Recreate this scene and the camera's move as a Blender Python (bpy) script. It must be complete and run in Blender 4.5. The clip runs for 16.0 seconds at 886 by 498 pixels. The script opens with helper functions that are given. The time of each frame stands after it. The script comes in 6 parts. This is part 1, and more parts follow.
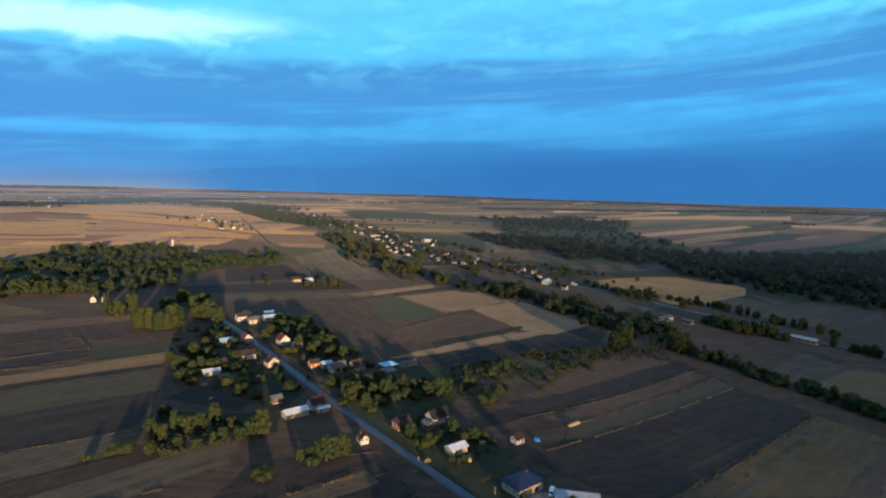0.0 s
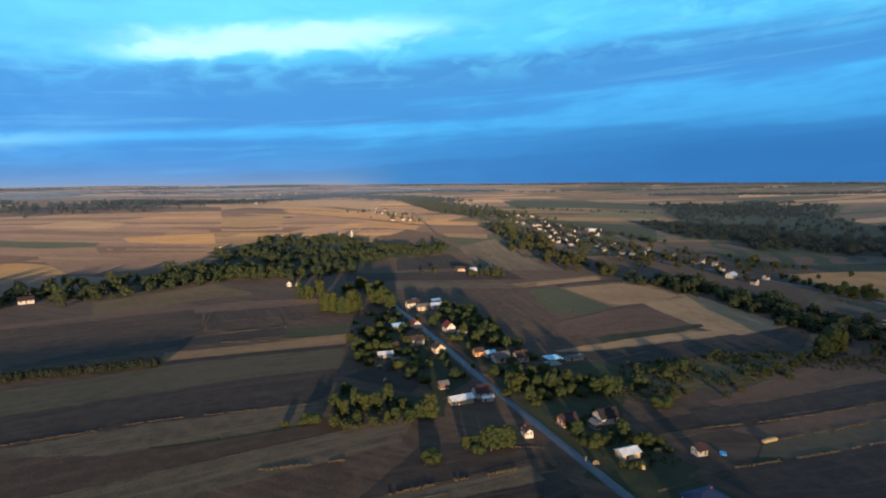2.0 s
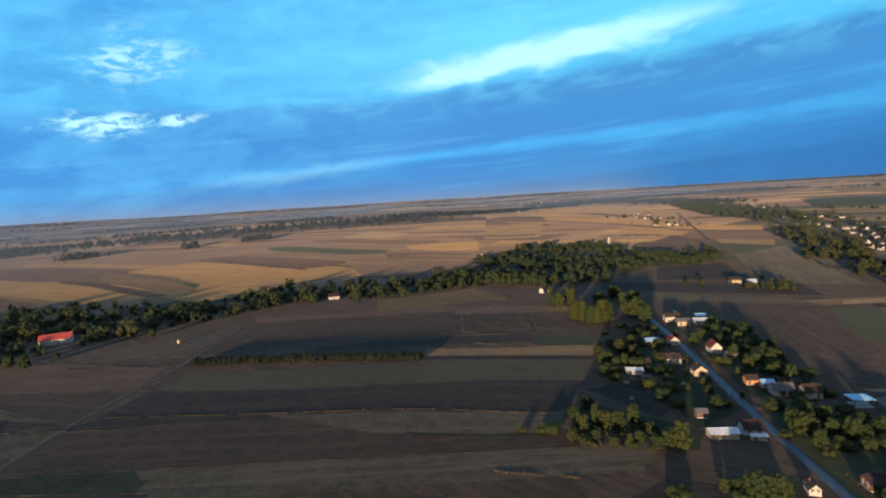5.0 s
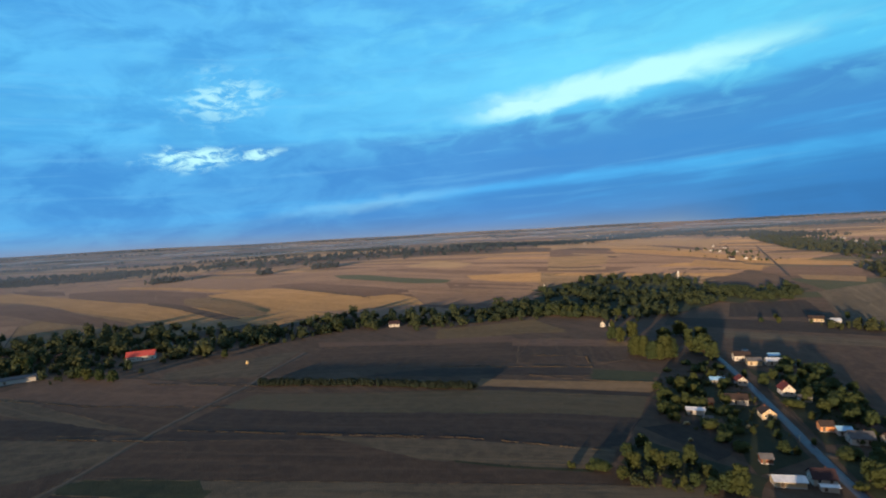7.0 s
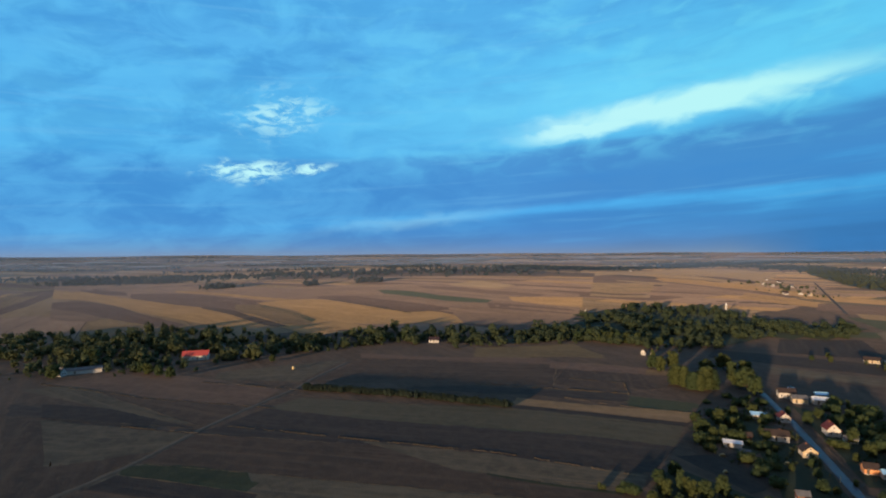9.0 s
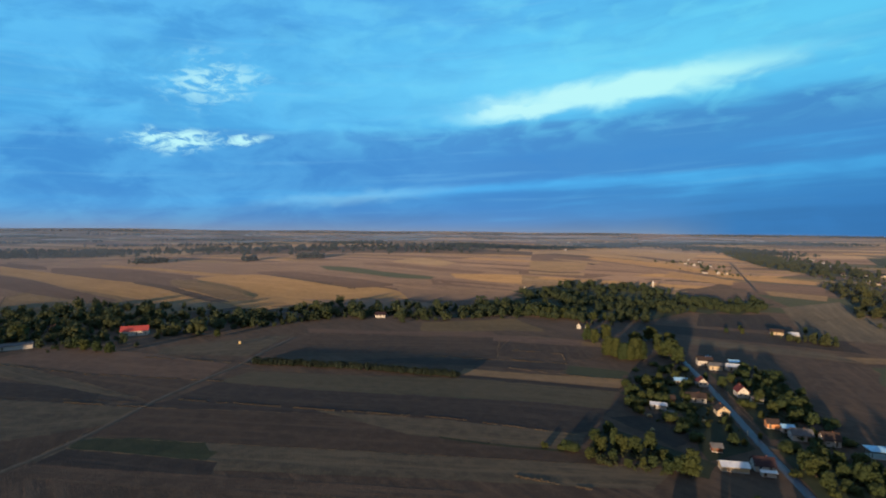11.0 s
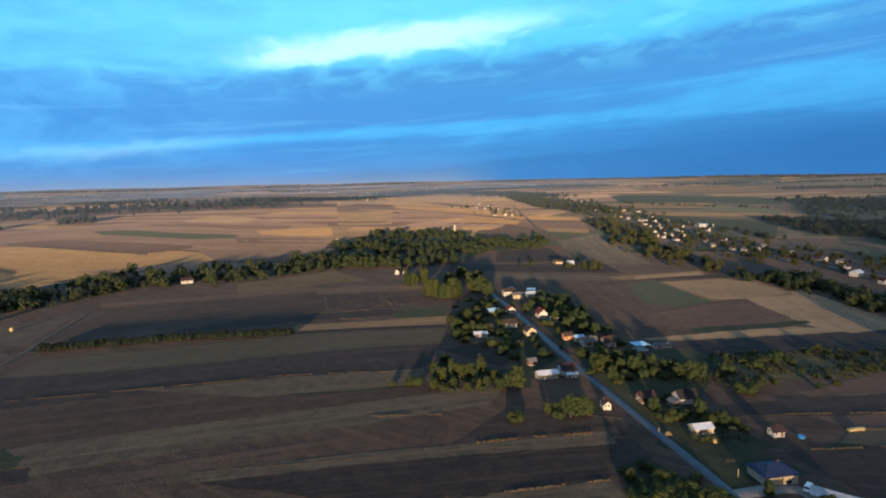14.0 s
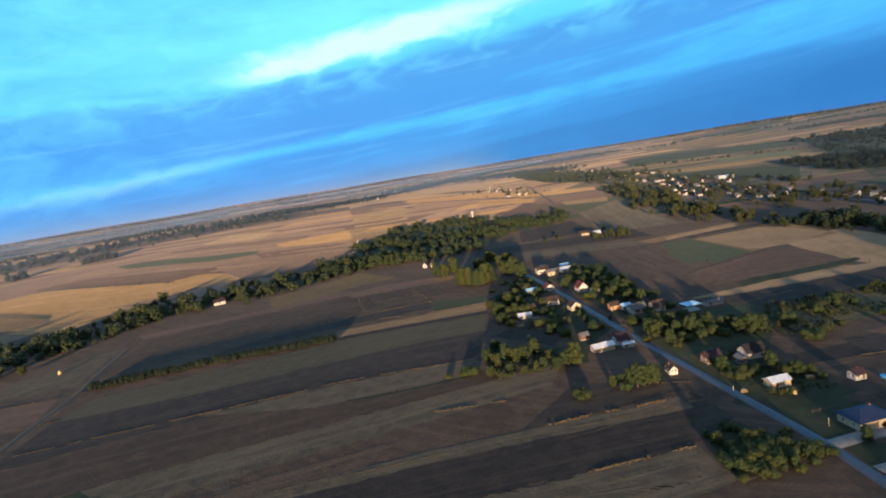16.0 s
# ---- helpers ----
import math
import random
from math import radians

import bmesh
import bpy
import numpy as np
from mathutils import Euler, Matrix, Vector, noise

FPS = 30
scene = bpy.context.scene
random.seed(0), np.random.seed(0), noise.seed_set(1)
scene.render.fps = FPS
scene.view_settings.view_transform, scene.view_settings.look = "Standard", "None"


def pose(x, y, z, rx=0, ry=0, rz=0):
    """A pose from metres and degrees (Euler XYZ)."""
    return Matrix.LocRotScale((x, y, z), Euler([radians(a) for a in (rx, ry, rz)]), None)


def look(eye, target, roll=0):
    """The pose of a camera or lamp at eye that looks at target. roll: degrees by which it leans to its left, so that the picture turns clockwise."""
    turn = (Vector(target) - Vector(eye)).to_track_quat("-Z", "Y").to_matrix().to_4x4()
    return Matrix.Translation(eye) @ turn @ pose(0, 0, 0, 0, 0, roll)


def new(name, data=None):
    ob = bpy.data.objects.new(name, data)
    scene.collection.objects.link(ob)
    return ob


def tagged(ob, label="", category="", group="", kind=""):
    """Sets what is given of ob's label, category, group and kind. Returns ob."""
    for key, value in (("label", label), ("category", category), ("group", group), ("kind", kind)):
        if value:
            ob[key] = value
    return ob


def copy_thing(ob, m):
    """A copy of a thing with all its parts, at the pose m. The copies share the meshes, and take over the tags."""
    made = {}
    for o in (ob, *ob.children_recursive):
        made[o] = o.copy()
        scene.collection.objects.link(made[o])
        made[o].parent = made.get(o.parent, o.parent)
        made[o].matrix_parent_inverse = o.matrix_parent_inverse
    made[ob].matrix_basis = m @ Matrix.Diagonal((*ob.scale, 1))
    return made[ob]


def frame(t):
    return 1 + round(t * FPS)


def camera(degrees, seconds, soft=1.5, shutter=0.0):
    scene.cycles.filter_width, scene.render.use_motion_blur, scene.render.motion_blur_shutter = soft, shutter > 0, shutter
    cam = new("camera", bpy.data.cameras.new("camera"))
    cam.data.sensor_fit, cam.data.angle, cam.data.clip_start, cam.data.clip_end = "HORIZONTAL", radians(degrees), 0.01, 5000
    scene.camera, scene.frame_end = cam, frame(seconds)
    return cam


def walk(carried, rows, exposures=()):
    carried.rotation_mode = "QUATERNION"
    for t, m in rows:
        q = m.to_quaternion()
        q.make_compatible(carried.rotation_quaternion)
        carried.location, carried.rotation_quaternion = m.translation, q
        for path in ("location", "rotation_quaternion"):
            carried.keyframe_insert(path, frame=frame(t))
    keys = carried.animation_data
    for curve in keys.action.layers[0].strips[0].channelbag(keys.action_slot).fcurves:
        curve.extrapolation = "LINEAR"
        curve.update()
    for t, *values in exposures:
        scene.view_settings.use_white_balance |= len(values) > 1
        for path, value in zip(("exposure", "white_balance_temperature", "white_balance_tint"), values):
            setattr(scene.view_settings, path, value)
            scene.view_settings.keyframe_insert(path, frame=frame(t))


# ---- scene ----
# camera and its flight
cam = camera(79.60, 16.0, soft=2.0)
PATH = [
    (0.0, -0.00, -0.00, 99.00, 0.000, -5.901, 1.551),
    (0.5, -1.14, 0.64, 99.06, 2.384, -6.323, 1.219),
    (1.0, -1.67, 1.37, 99.20, 6.935, -6.782, 0.752),
    (1.5, -1.86, 2.64, 99.00, 11.900, -7.025, 0.226),
    (2.0, -1.88, 3.80, 98.99, 17.337, -7.179, -0.445),
    (2.5, -1.83, 5.24, 98.81, 23.331, -7.223, -1.123),
    (3.0, -1.40, 6.63, 98.58, 29.673, -7.180, -1.729),
    (3.5, -0.81, 8.23, 98.44, 35.423, -7.067, -2.196),
    (4.0, 0.31, 9.54, 98.46, 39.988, -6.798, -2.638),
    (4.5, 1.87, 10.78, 98.59, 43.116, -6.264, -3.063),
    (5.0, 3.73, 11.92, 98.77, 45.155, -5.508, -3.418),
    (5.5, 5.78, 12.81, 98.94, 46.600, -4.612, -3.645),
    (6.0, 7.92, 13.31, 99.03, 47.947, -3.660, -3.686),
    (6.5, 10.05, 13.25, 98.99, 49.692, -2.735, -3.481),
    (7.0, 12.22, 12.58, 98.79, 52.053, -1.857, -3.005),
    (7.5, 14.70, 11.57, 98.56, 54.256, -0.914, -2.356),
    (8.0, 17.07, 10.40, 98.61, 55.807, -0.155, -1.637),
    (8.5, 19.25, 8.46, 98.64, 56.577, 0.271, -0.957),
    (9.0, 21.19, 5.81, 98.58, 56.593, 0.363, -0.363),
    (9.5, 22.76, 2.76, 98.45, 55.905, 0.147, 0.110),
    (10.0, 23.85, -0.37, 98.29, 54.563, -0.354, 0.429),
    (10.5, 24.34, -3.27, 98.13, 52.617, -1.115, 0.561),
    (11.0, 24.25, -5.99, 98.03, 50.038, -2.040, 0.579),
    (11.5, 23.92, -9.40, 98.12, 46.655, -2.905, 0.778),
    (12.0, 23.06, -12.59, 98.32, 42.884, -3.888, 0.940),
    (12.5, 21.38, -15.42, 98.47, 39.122, -4.835, 1.143),
    (13.0, 19.31, -17.81, 98.75, 35.613, -5.774, 0.930),
    (13.5, 16.88, -19.86, 98.97, 31.935, -6.787, 0.079),
    (14.0, 14.13, -21.39, 98.86, 28.617, -7.432, -1.244),
    (14.5, 11.19, -22.19, 98.60, 26.166, -8.072, -2.891),
    (15.0, 8.12, -22.59, 98.43, 25.236, -8.664, -4.850),
    (15.5, 4.56, -22.38, 98.03, 26.372, -8.729, -6.968),
    (16.0, 1.61, -21.66, 97.83, 30.237, -8.353, -9.265),
]
walk(cam, [(t, pose(x, y, z, 90 + pitch, 0, yaw) @ pose(0, 0, 0, 0, 0, roll)) for t, x, y, z, yaw, pitch, roll in PATH],
     [(0.0, 1.74), (1.0, 1.88), (1.6, 1.8), (3.0, 1.68), (4.0, 1.62), (6.3, 1.66), (7.0, 1.52), (8.0, 1.42), (10.5, 1.4), (12.5, 1.6), (14.0, 1.8), (15.0, 1.92), (16.0, 2.0)])

# ---- light: low evening sun behind the camera, streaky cloud ahead ----
SUN_YAW, SUN_UP = 22.4, 3.9   # the way the light goes, and the sun's height, degrees
sun_data = bpy.data.lights.new("sun", "SUN")
sun_data.energy, sun_data.angle, sun_data.color = 2.6, radians(1.8), (1.0, 0.69, 0.43)
sun = new("sun", sun_data)
sun.matrix_world = look((0, 0, 300), (-math.sin(radians(SUN_YAW)) * 100, math.cos(radians(SUN_YAW)) * 100, 300 - 100 * math.tan(radians(SUN_UP))))


class Nodes:
    """Short hand for building a node tree."""

    def __init__(self, tree):
        self.tree = tree
        tree.nodes.clear()

    def add(self, kind, **values):
        node = self.tree.nodes.new(kind)
        for key, value in values.items():
            node.inputs[key].default_value = value
        return node

    def join(self, a, b):
        self.tree.links.new(a, b)

    def put(self, socket, value):
        if isinstance(value, bpy.types.NodeSocket):
            self.join(value, socket)
        elif value is not None:
            socket.default_value = value

    def math(self, op, a, b=None, clamp=False):
        node = self.tree.nodes.new("ShaderNodeMath")
        node.operation, node.use_clamp = op, clamp
        self.put(node.inputs[0], a)
        self.put(node.inputs[1], b)
        return node.outputs[0]

    def ramp(self, fac, *stops):
        node = self.tree.nodes.new("ShaderNodeValToRGB")
        node.color_ramp.interpolation = "EASE"
        marks = node.color_ramp.elements
        while len(marks) < len(stops):
            marks.new(0.5)
        for mark, (at, colour) in zip(marks, stops):
            mark.position, mark.color = at, (*colour, 1) if len(colour) == 3 else colour
        self.put(node.inputs[0], fac)
        return node.outputs[0]

    def mix(self, fac, a, b, blend="MIX"):
        node = self.tree.nodes.new("ShaderNodeMix")
        node.data_type, node.blend_type = "RGBA", blend
        self.put(node.inputs[0], fac)
        self.put(node.inputs[6], (*a, 1) if isinstance(a, tuple) and len(a) == 3 else a)
        self.put(node.inputs[7], (*b, 1) if isinstance(b, tuple) and len(b) == 3 else b)
        return node.outputs[2]

    def noise(self, vector, scale, detail=3, rough=0.55, warp=0.0):
        node = self.add("ShaderNodeTexNoise", Scale=scale, Detail=detail, Roughness=rough, Distortion=warp)
        if vector is not None:
            self.join(vector, node.inputs["Vector"])
        return node.outputs["Fac"]

    def xyz(self, x, y, z=0.0):
        node = self.tree.nodes.new("ShaderNodeCombineXYZ")
        for socket, value in zip(node.inputs, (x, y, z)):
            self.put(socket, value)
        return node.outputs[0]

    def split(self, vector):
        node = self.tree.nodes.new("ShaderNodeSeparateXYZ")
        self.join(vector, node.inputs[0])
        return node.outputs

    def spot(self, az, el, az0, el0, wide, high):
        """A soft oval round a direction of the sky: 1 in its middle, 0 outside."""
        a = self.math("DIVIDE", self.math("SUBTRACT", az, az0), wide)
        e = self.math("DIVIDE", self.math("SUBTRACT", el, el0), high)
        d = self.math("ADD", self.math("MULTIPLY", a, a), self.math("MULTIPLY", e, e))
        return self.math("POWER", 2.718, self.math("MULTIPLY", d, -1.0))


def make_sky():
    world = bpy.data.worlds.new("evening_sky")
    scene.world, world.use_nodes = world, True
    n = Nodes(world.node_tree)
    way = n.add("ShaderNodeTexCoord").outputs["Generated"]
    x, y, z = n.split(way)
    az = n.math("MULTIPLY", n.math("ARCTAN2", n.math("MULTIPLY", x, -1.0), y), 57.2958)
    el = n.math("MULTIPLY", n.math("ARCSINE", z), 57.2958)
    # slanting cloud streaks: bands that sink towards the left, broken by finer cloud
    side = n.math("MINIMUM", n.math("MAXIMUM", az, -60.0), 120.0)
    lean = n.math("ADD", el, n.math("MULTIPLY", n.math("SUBTRACT", side, 10.0), 0.054))
    streaks = n.noise(n.xyz(n.math("MULTIPLY", az, 0.020), n.math("MULTIPLY", lean, 0.30), 3.1), 1.0, 4, 0.5, 0.25)
    fine = n.noise(n.xyz(n.math("MULTIPLY", az, 0.09), n.math("MULTIPLY", lean, 0.50), 7.7), 1.0, 5, 0.52, 0.4)
    puffs = n.noise(n.xyz(n.math("MULTIPLY", az, 0.24), n.math("MULTIPLY", lean, 0.55), 1.3), 1.0, 5, 0.5, 0.5)
    band = n.math("ADD", lean, n.math("ADD", n.math("MULTIPLY", n.math("SUBTRACT", streaks, 0.5), 9.0), n.math("MULTIPLY", n.math("SUBTRACT", fine, 0.5), 3.2)))
    height = n.math("DIVIDE", n.math("ADD", band, 4.0), 30.0, True)
    clear = n.ramp(height, (0.0, (0.031, 0.19, 0.51)), (0.20, (0.036, 0.215, 0.57)), (0.27, (0.046, 0.275, 0.70)), (0.335, (0.075, 0.46, 0.97)),
                   (0.40, (0.060, 0.29, 0.72)), (0.50, (0.062, 0.285, 0.70)), (0.60, (0.11, 0.58, 1.03)), (0.75, (0.125, 0.62, 1.05)), (1.0, (0.11, 0.52, 0.97)))
    sky = n.add("ShaderNodeTexSky")
    sky.sky_type, sky.sun_disc = "NISHITA", False
    sky.sun_elevation, sky.sun_rotation = radians(SUN_UP), radians(180 - SUN_YAW)
    nishita = n.mix(1.0, sky.outputs[0], (0.1, 0.1, 0.1), "MULTIPLY")
    base = n.mix(0.05, clear, nishita)
    dark = n.ramp(n.math("ADD", n.math("MULTIPLY", puffs, 0.5), n.math("MULTIPLY", fine, 0.5)), (0.40, (0, 0, 0)), (0.70, (1, 1, 1)))
    base = n.mix(n.math("MULTIPLY", dark, 0.45), base, (0.055, 0.27, 0.70))
    pale = n.ramp(n.math("SUBTRACT", n.math("MULTIPLY", puffs, 1.0), n.math("MULTIPLY", fine, 0.35)), (0.25, (0, 0, 0)), (0.54, (1, 1, 1)))
    high = n.math("MULTIPLY", n.math("SUBTRACT", lean, 9.5), 0.25, True)
    base = n.mix(n.math("MULTIPLY", n.math("MULTIPLY", pale, 0.5), high), base, (0.20, 0.78, 1.08))
    grey = n.math("MULTIPLY", n.math("MULTIPLY", n.math("SUBTRACT", az, 42.0), 0.03, True), 0.62)
    mottle = n.ramp(n.noise(n.xyz(n.math("MULTIPLY", az, 0.16), n.math("MULTIPLY", lean, 0.34), 6.2), 1.0, 6, 0.58, 0.5), (0.36, (0.058, 0.32, 0.75)), (0.64, (0.115, 0.51, 0.95)))
    base = n.mix(grey, base, mottle)
    # thin lit streaks low over the horizon
    thin = n.noise(n.xyz(n.math("MULTIPLY", az, 0.05), n.math("MULTIPLY", lean, 1.1), 5.0), 1.0, 5, 0.55, 0.2)
    thin = n.math("MULTIPLY", n.ramp(thin, (0.55, (0, 0, 0)), (0.70, (1, 1, 1))), n.math("MULTIPLY", n.math("SUBTRACT", lean, 3.0), 0.4, True))
    base = n.mix(n.math("MULTIPLY", thin, 0.2), base, (0.20, 0.58, 0.95))
    # the bright gap in the cloud and the small ones beside it
    wob_a = n.math("ADD", az, n.math("MULTIPLY", n.math("SUBTRACT", puffs, 0.5), 6.0))
    wob_e = n.math("ADD", el, n.math("MULTIPLY", n.math("SUBTRACT", puffs, 0.5), 2.2))
    wob_e = n.math("ADD", wob_e, n.math("MULTIPLY", n.math("SUBTRACT", az, 34.0), 0.10))
    wisps = n.noise(n.xyz(n.math("MULTIPLY", az, 0.55), n.math("MULTIPLY", lean, 1.3), 9.0), 1.0, 5, 0.6, 0.6)
    torn = n.math("ADD", 0.25, n.math("MULTIPLY", n.ramp(wisps, (0.36, (0, 0, 0)), (0.64, (1, 1, 1))), 0.9))
    veil = n.math("MULTIPLY", n.spot(wob_a, wob_e, 36.0, 15.8, 26.0, 3.6), 0.5)
    base = n.mix(veil, base, (0.20, 0.76, 1.08))
    gap = n.spot(wob_a, wob_e, 32.0, 14.0, 15.0, 1.5)
    gap = n.math("MAXIMUM", gap, n.spot(wob_a, wob_e, 41.0, 13.3, 8.0, 0.9))
    gap = n.math("MAXIMUM", gap, n.math("MULTIPLY", n.spot(wob_a, wob_e, 73.5, 18.0, 5.6, 3.0), n.math("MULTIPLY", torn, 0.55)))
    gap = n.math("MAXIMUM", gap, n.math("MULTIPLY", n.spot(wob_a, wob_e, 76.5, 12.6, 4.2, 1.2), n.math("MULTIPLY", torn, 0.85)))
    gap = n.math("MAXIMUM", gap, n.math("MULTIPLY", n.spot(wob_a, wob_e, 70.5, 12.3, 3.0, 0.8), n.math("MULTIPLY", torn, 0.75)))
    gap = n.math("MAXIMUM", gap, n.math("MULTIPLY", n.spot(wob_a, wob_e, 60.0, 6.0, 17.0, 1.2), 0.32))
    base = n.mix(n.ramp(gap, (0.12, (0, 0, 0)), (0.85, (1, 1, 1))), base, (0.56, 1.0, 1.06))
    # dusty horizon, lit where the sun still reaches the far fields
    haze = n.math("POWER", 2.718, n.math("MULTIPLY", n.math("MAXIMUM", el, 0.0), -0.85))
    lit = n.math("MULTIPLY", n.math("SUBTRACT", az, 21.0), 0.14, True)
    base = n.mix(n.math("MULTIPLY", haze, n.math("ADD", n.math("MULTIPLY", lit, 0.62), 0.08)), base, (0.26, 0.33, 0.46))
    # the cloud is greener ahead of the light
    ahead = n.math("MULTIPLY", n.math("SUBTRACT", 48.0, az), 0.04, True)
    base = n.mix(ahead, base, n.mix(1.0, base, (0.93, 1.01, 0.96), "MULTIPLY"))
    # deep blue cloud low on the shaded side
    low = n.math("MULTIPLY", n.math("SUBTRACT", 9.0, el), 0.16, True)
    shady = n.math("MULTIPLY", n.math("MULTIPLY", n.math("SUBTRACT", 26.0, az), 0.03, True), low)
    base = n.mix(n.math("MULTIPLY", shady, 0.7), base, (0.022, 0.145, 0.42))
    # overhead the cloud is thin and grey; round the sun it is warm
    over = n.math("MULTIPLY", n.math("SUBTRACT", el, 32.0), 0.05, True)
    base = n.mix(over, base, (0.26, 0.345, 0.53))
    back = n.math("ADD", n.math("MULTIPLY", x, math.sin(radians(SUN_YAW))), n.math("MULTIPLY", y, -math.cos(radians(SUN_YAW))))
    glow = n.math("MULTIPLY", n.math("MULTIPLY", n.math("SUBTRACT", back, -0.15), 1.1, True), n.math("SUBTRACT", 1.0, over))
    base = n.mix(glow, base, (0.26, 0.22, 0.20))
    sheet = n.add("ShaderNodeBackground", Strength=0.345)
    n.join(base, sheet.inputs["Color"])
    n.join(sheet.outputs[0], n.add("ShaderNodeOutputWorld").inputs[0])


make_sky()


# ---- materials ----
def surface(name, rough=0.9, metal=0.0):
    m = bpy.data.materials.new(name)
    m.use_nodes = True
    n = Nodes(m.node_tree)
    shader = n.add("ShaderNodeBsdfPrincipled", Roughness=rough, Metallic=metal)
    shader.inputs["Specular IOR Level"].default_value = 0.2
    n.join(shader.outputs[0], n.add("ShaderNodeOutputMaterial").inputs[0])
    return m, n, shader


def bumped(n, shader, height, strength, distance):
    bump = n.add("ShaderNodeBump", Strength=strength, Distance=distance)
    n.join(height, bump.inputs["Height"])
    n.join(bump.outputs[0], shader.inputs["Normal"])


def earth(name, c1, c2, c3, rows=0.0, row_gap=3.0, patch=0.02, bump=0.5):
    """Field earth or crop: two colours in patches, fine grain, a third in streaks along the working direction (UV, in metres)."""
    m, n, shader = surface(name, 0.95)
    shader.inputs["Diffuse Roughness"].default_value = 1.0
    co = n.add("ShaderNodeTexCoord")
    place, uv = co.outputs["Object"], co.outputs["UV"]
    big = n.noise(place, patch, 4, 0.6, 0.4)
    mid = n.noise(place, patch * 9, 4, 0.65)
    grain = n.noise(place, 1.3, 3, 0.7)
    u, v, _ = n.split(uv)
    lanes = n.noise(n.xyz(n.math("MULTIPLY", u, 0.012), n.math("MULTIPLY", v, 1.0 / row_gap)), 1.0, 3, 0.6)
    broad = n.noise(n.xyz(n.math("MULTIPLY", u, 0.004), n.math("MULTIPLY", v, 0.22 / row_gap), 4.0), 1.0, 4, 0.6)
    col = n.mix(n.ramp(big, (0.36, (0, 0, 0)), (0.66, (1, 1, 1))), c1, c2)
    col = n.mix(n.math("MULTIPLY", n.ramp(lanes, (0.48, (0, 0, 0)), (0.62, (1, 1, 1))), rows), col, c3)
    col = n.mix(n.math("MULTIPLY", n.ramp(broad, (0.44, (0, 0, 0)), (0.60, (1, 1, 1))), rows), col, c2)
    col = n.mix(n.math("MULTIPLY", n.ramp(mid, (0.40, (0, 0, 0)), (0.66, (1, 1, 1))), 0.6), col, c3)
    shade = n.math("ADD", 0.62, n.math("MULTIPLY", grain, 0.76))
    rand = n.add("ShaderNodeObjectInfo").outputs["Random"]
    shade = n.math("MULTIPLY", shade, n.math("ADD", 0.84, n.math("MULTIPLY", rand, 0.32)))
    col = n.mix(1.0, col, n.xyz(shade, shade, shade), "MULTIPLY")
    n.join(col, shader.inputs["Base Color"])
    bumped(n, shader, n.math("ADD", grain, n.math("MULTIPLY", lanes, 1.5)), bump, 0.35)
    return m


EARTH = {
    "soil": earth("ploughed_soil", (0.030, 0.025, 0.022), (0.022, 0.019, 0.018), (0.048, 0.040, 0.032), 0.7, 4.0),
    "brown": earth("harrowed_soil", (0.060, 0.044, 0.032), (0.042, 0.032, 0.024), (0.080, 0.059, 0.042), 0.75, 5.0),
    "dry": earth("dry_pasture", (0.067, 0.059, 0.042), (0.048, 0.042, 0.031), (0.098, 0.083, 0.057), 0.8, 5.0),
    "stubble": earth("stubble", (0.241, 0.155, 0.069), (0.187, 0.119, 0.052), (0.277, 0.184, 0.085), 0.75, 11.0),
    "straw": earth("faded_stubble", (0.200, 0.147, 0.086), (0.160, 0.117, 0.068), (0.236, 0.175, 0.105), 0.75, 11.0),
    "rose": earth("pinkish_stubble", (0.152, 0.106, 0.074), (0.118, 0.082, 0.058), (0.184, 0.130, 0.088), 0.75, 11.0),
    "umber": earth("worked_stubble", (0.092, 0.063, 0.046), (0.071, 0.049, 0.037), (0.116, 0.081, 0.056), 0.75, 11.0),
    "tan": earth("weathered_stubble", (0.149, 0.106, 0.059), (0.113, 0.082, 0.046), (0.184, 0.132, 0.074), 0.75, 11.0),
    "olive": earth("olive_stubble", (0.112, 0.085, 0.044), (0.083, 0.065, 0.034), (0.142, 0.107, 0.054), 0.6, 7.0),
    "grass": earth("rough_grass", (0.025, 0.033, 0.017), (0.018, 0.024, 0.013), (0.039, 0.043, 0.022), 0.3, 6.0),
    "green": earth("green_crop", (0.039, 0.049, 0.027), (0.047, 0.055, 0.030), (0.057, 0.062, 0.035), 0.4, 4.0),
    "fallow": earth("fallow_grass", (0.071, 0.065, 0.044), (0.055, 0.053, 0.035), (0.086, 0.077, 0.053), 0.6, 5.0),
    "scrub": earth("waste_ground", (0.079, 0.065, 0.036), (0.032, 0.039, 0.018), (0.112, 0.088, 0.044), 0.1, 9.0, 0.05),
}
LABELS = {
    "soil": ("dark ploughed strip field with bare soil", "ploughed field"),
    "brown": ("brown harrowed strip field with worked soil", "field"),
    "dry": ("dry grey brown strip of grazed pasture", "pasture"),
    "stubble": ("golden cut stubble field in evening sun", "stubble field"),
    "straw": ("pale faded stubble field in evening sun", "stubble field"),
    "umber": ("brown worked stubble strip on the hill", "stubble field"),
    "rose": ("pinkish tan stubble strip in evening sun", "stubble field"),
    "tan": ("tan weathered stubble strip between darker fields", "stubble field"),
    "olive": ("olive tan stubble field with wheel lanes", "stubble field"),
    "grass": ("rough green grass plot beside the houses", "grass"),
    "green": ("dull green crop strip among ploughed fields", "crop field"),
    "fallow": ("dull olive strip of fallow grass", "fallow field"),
    "scrub": ("waste ground with dry weeds and low scrub", "waste ground"),
}


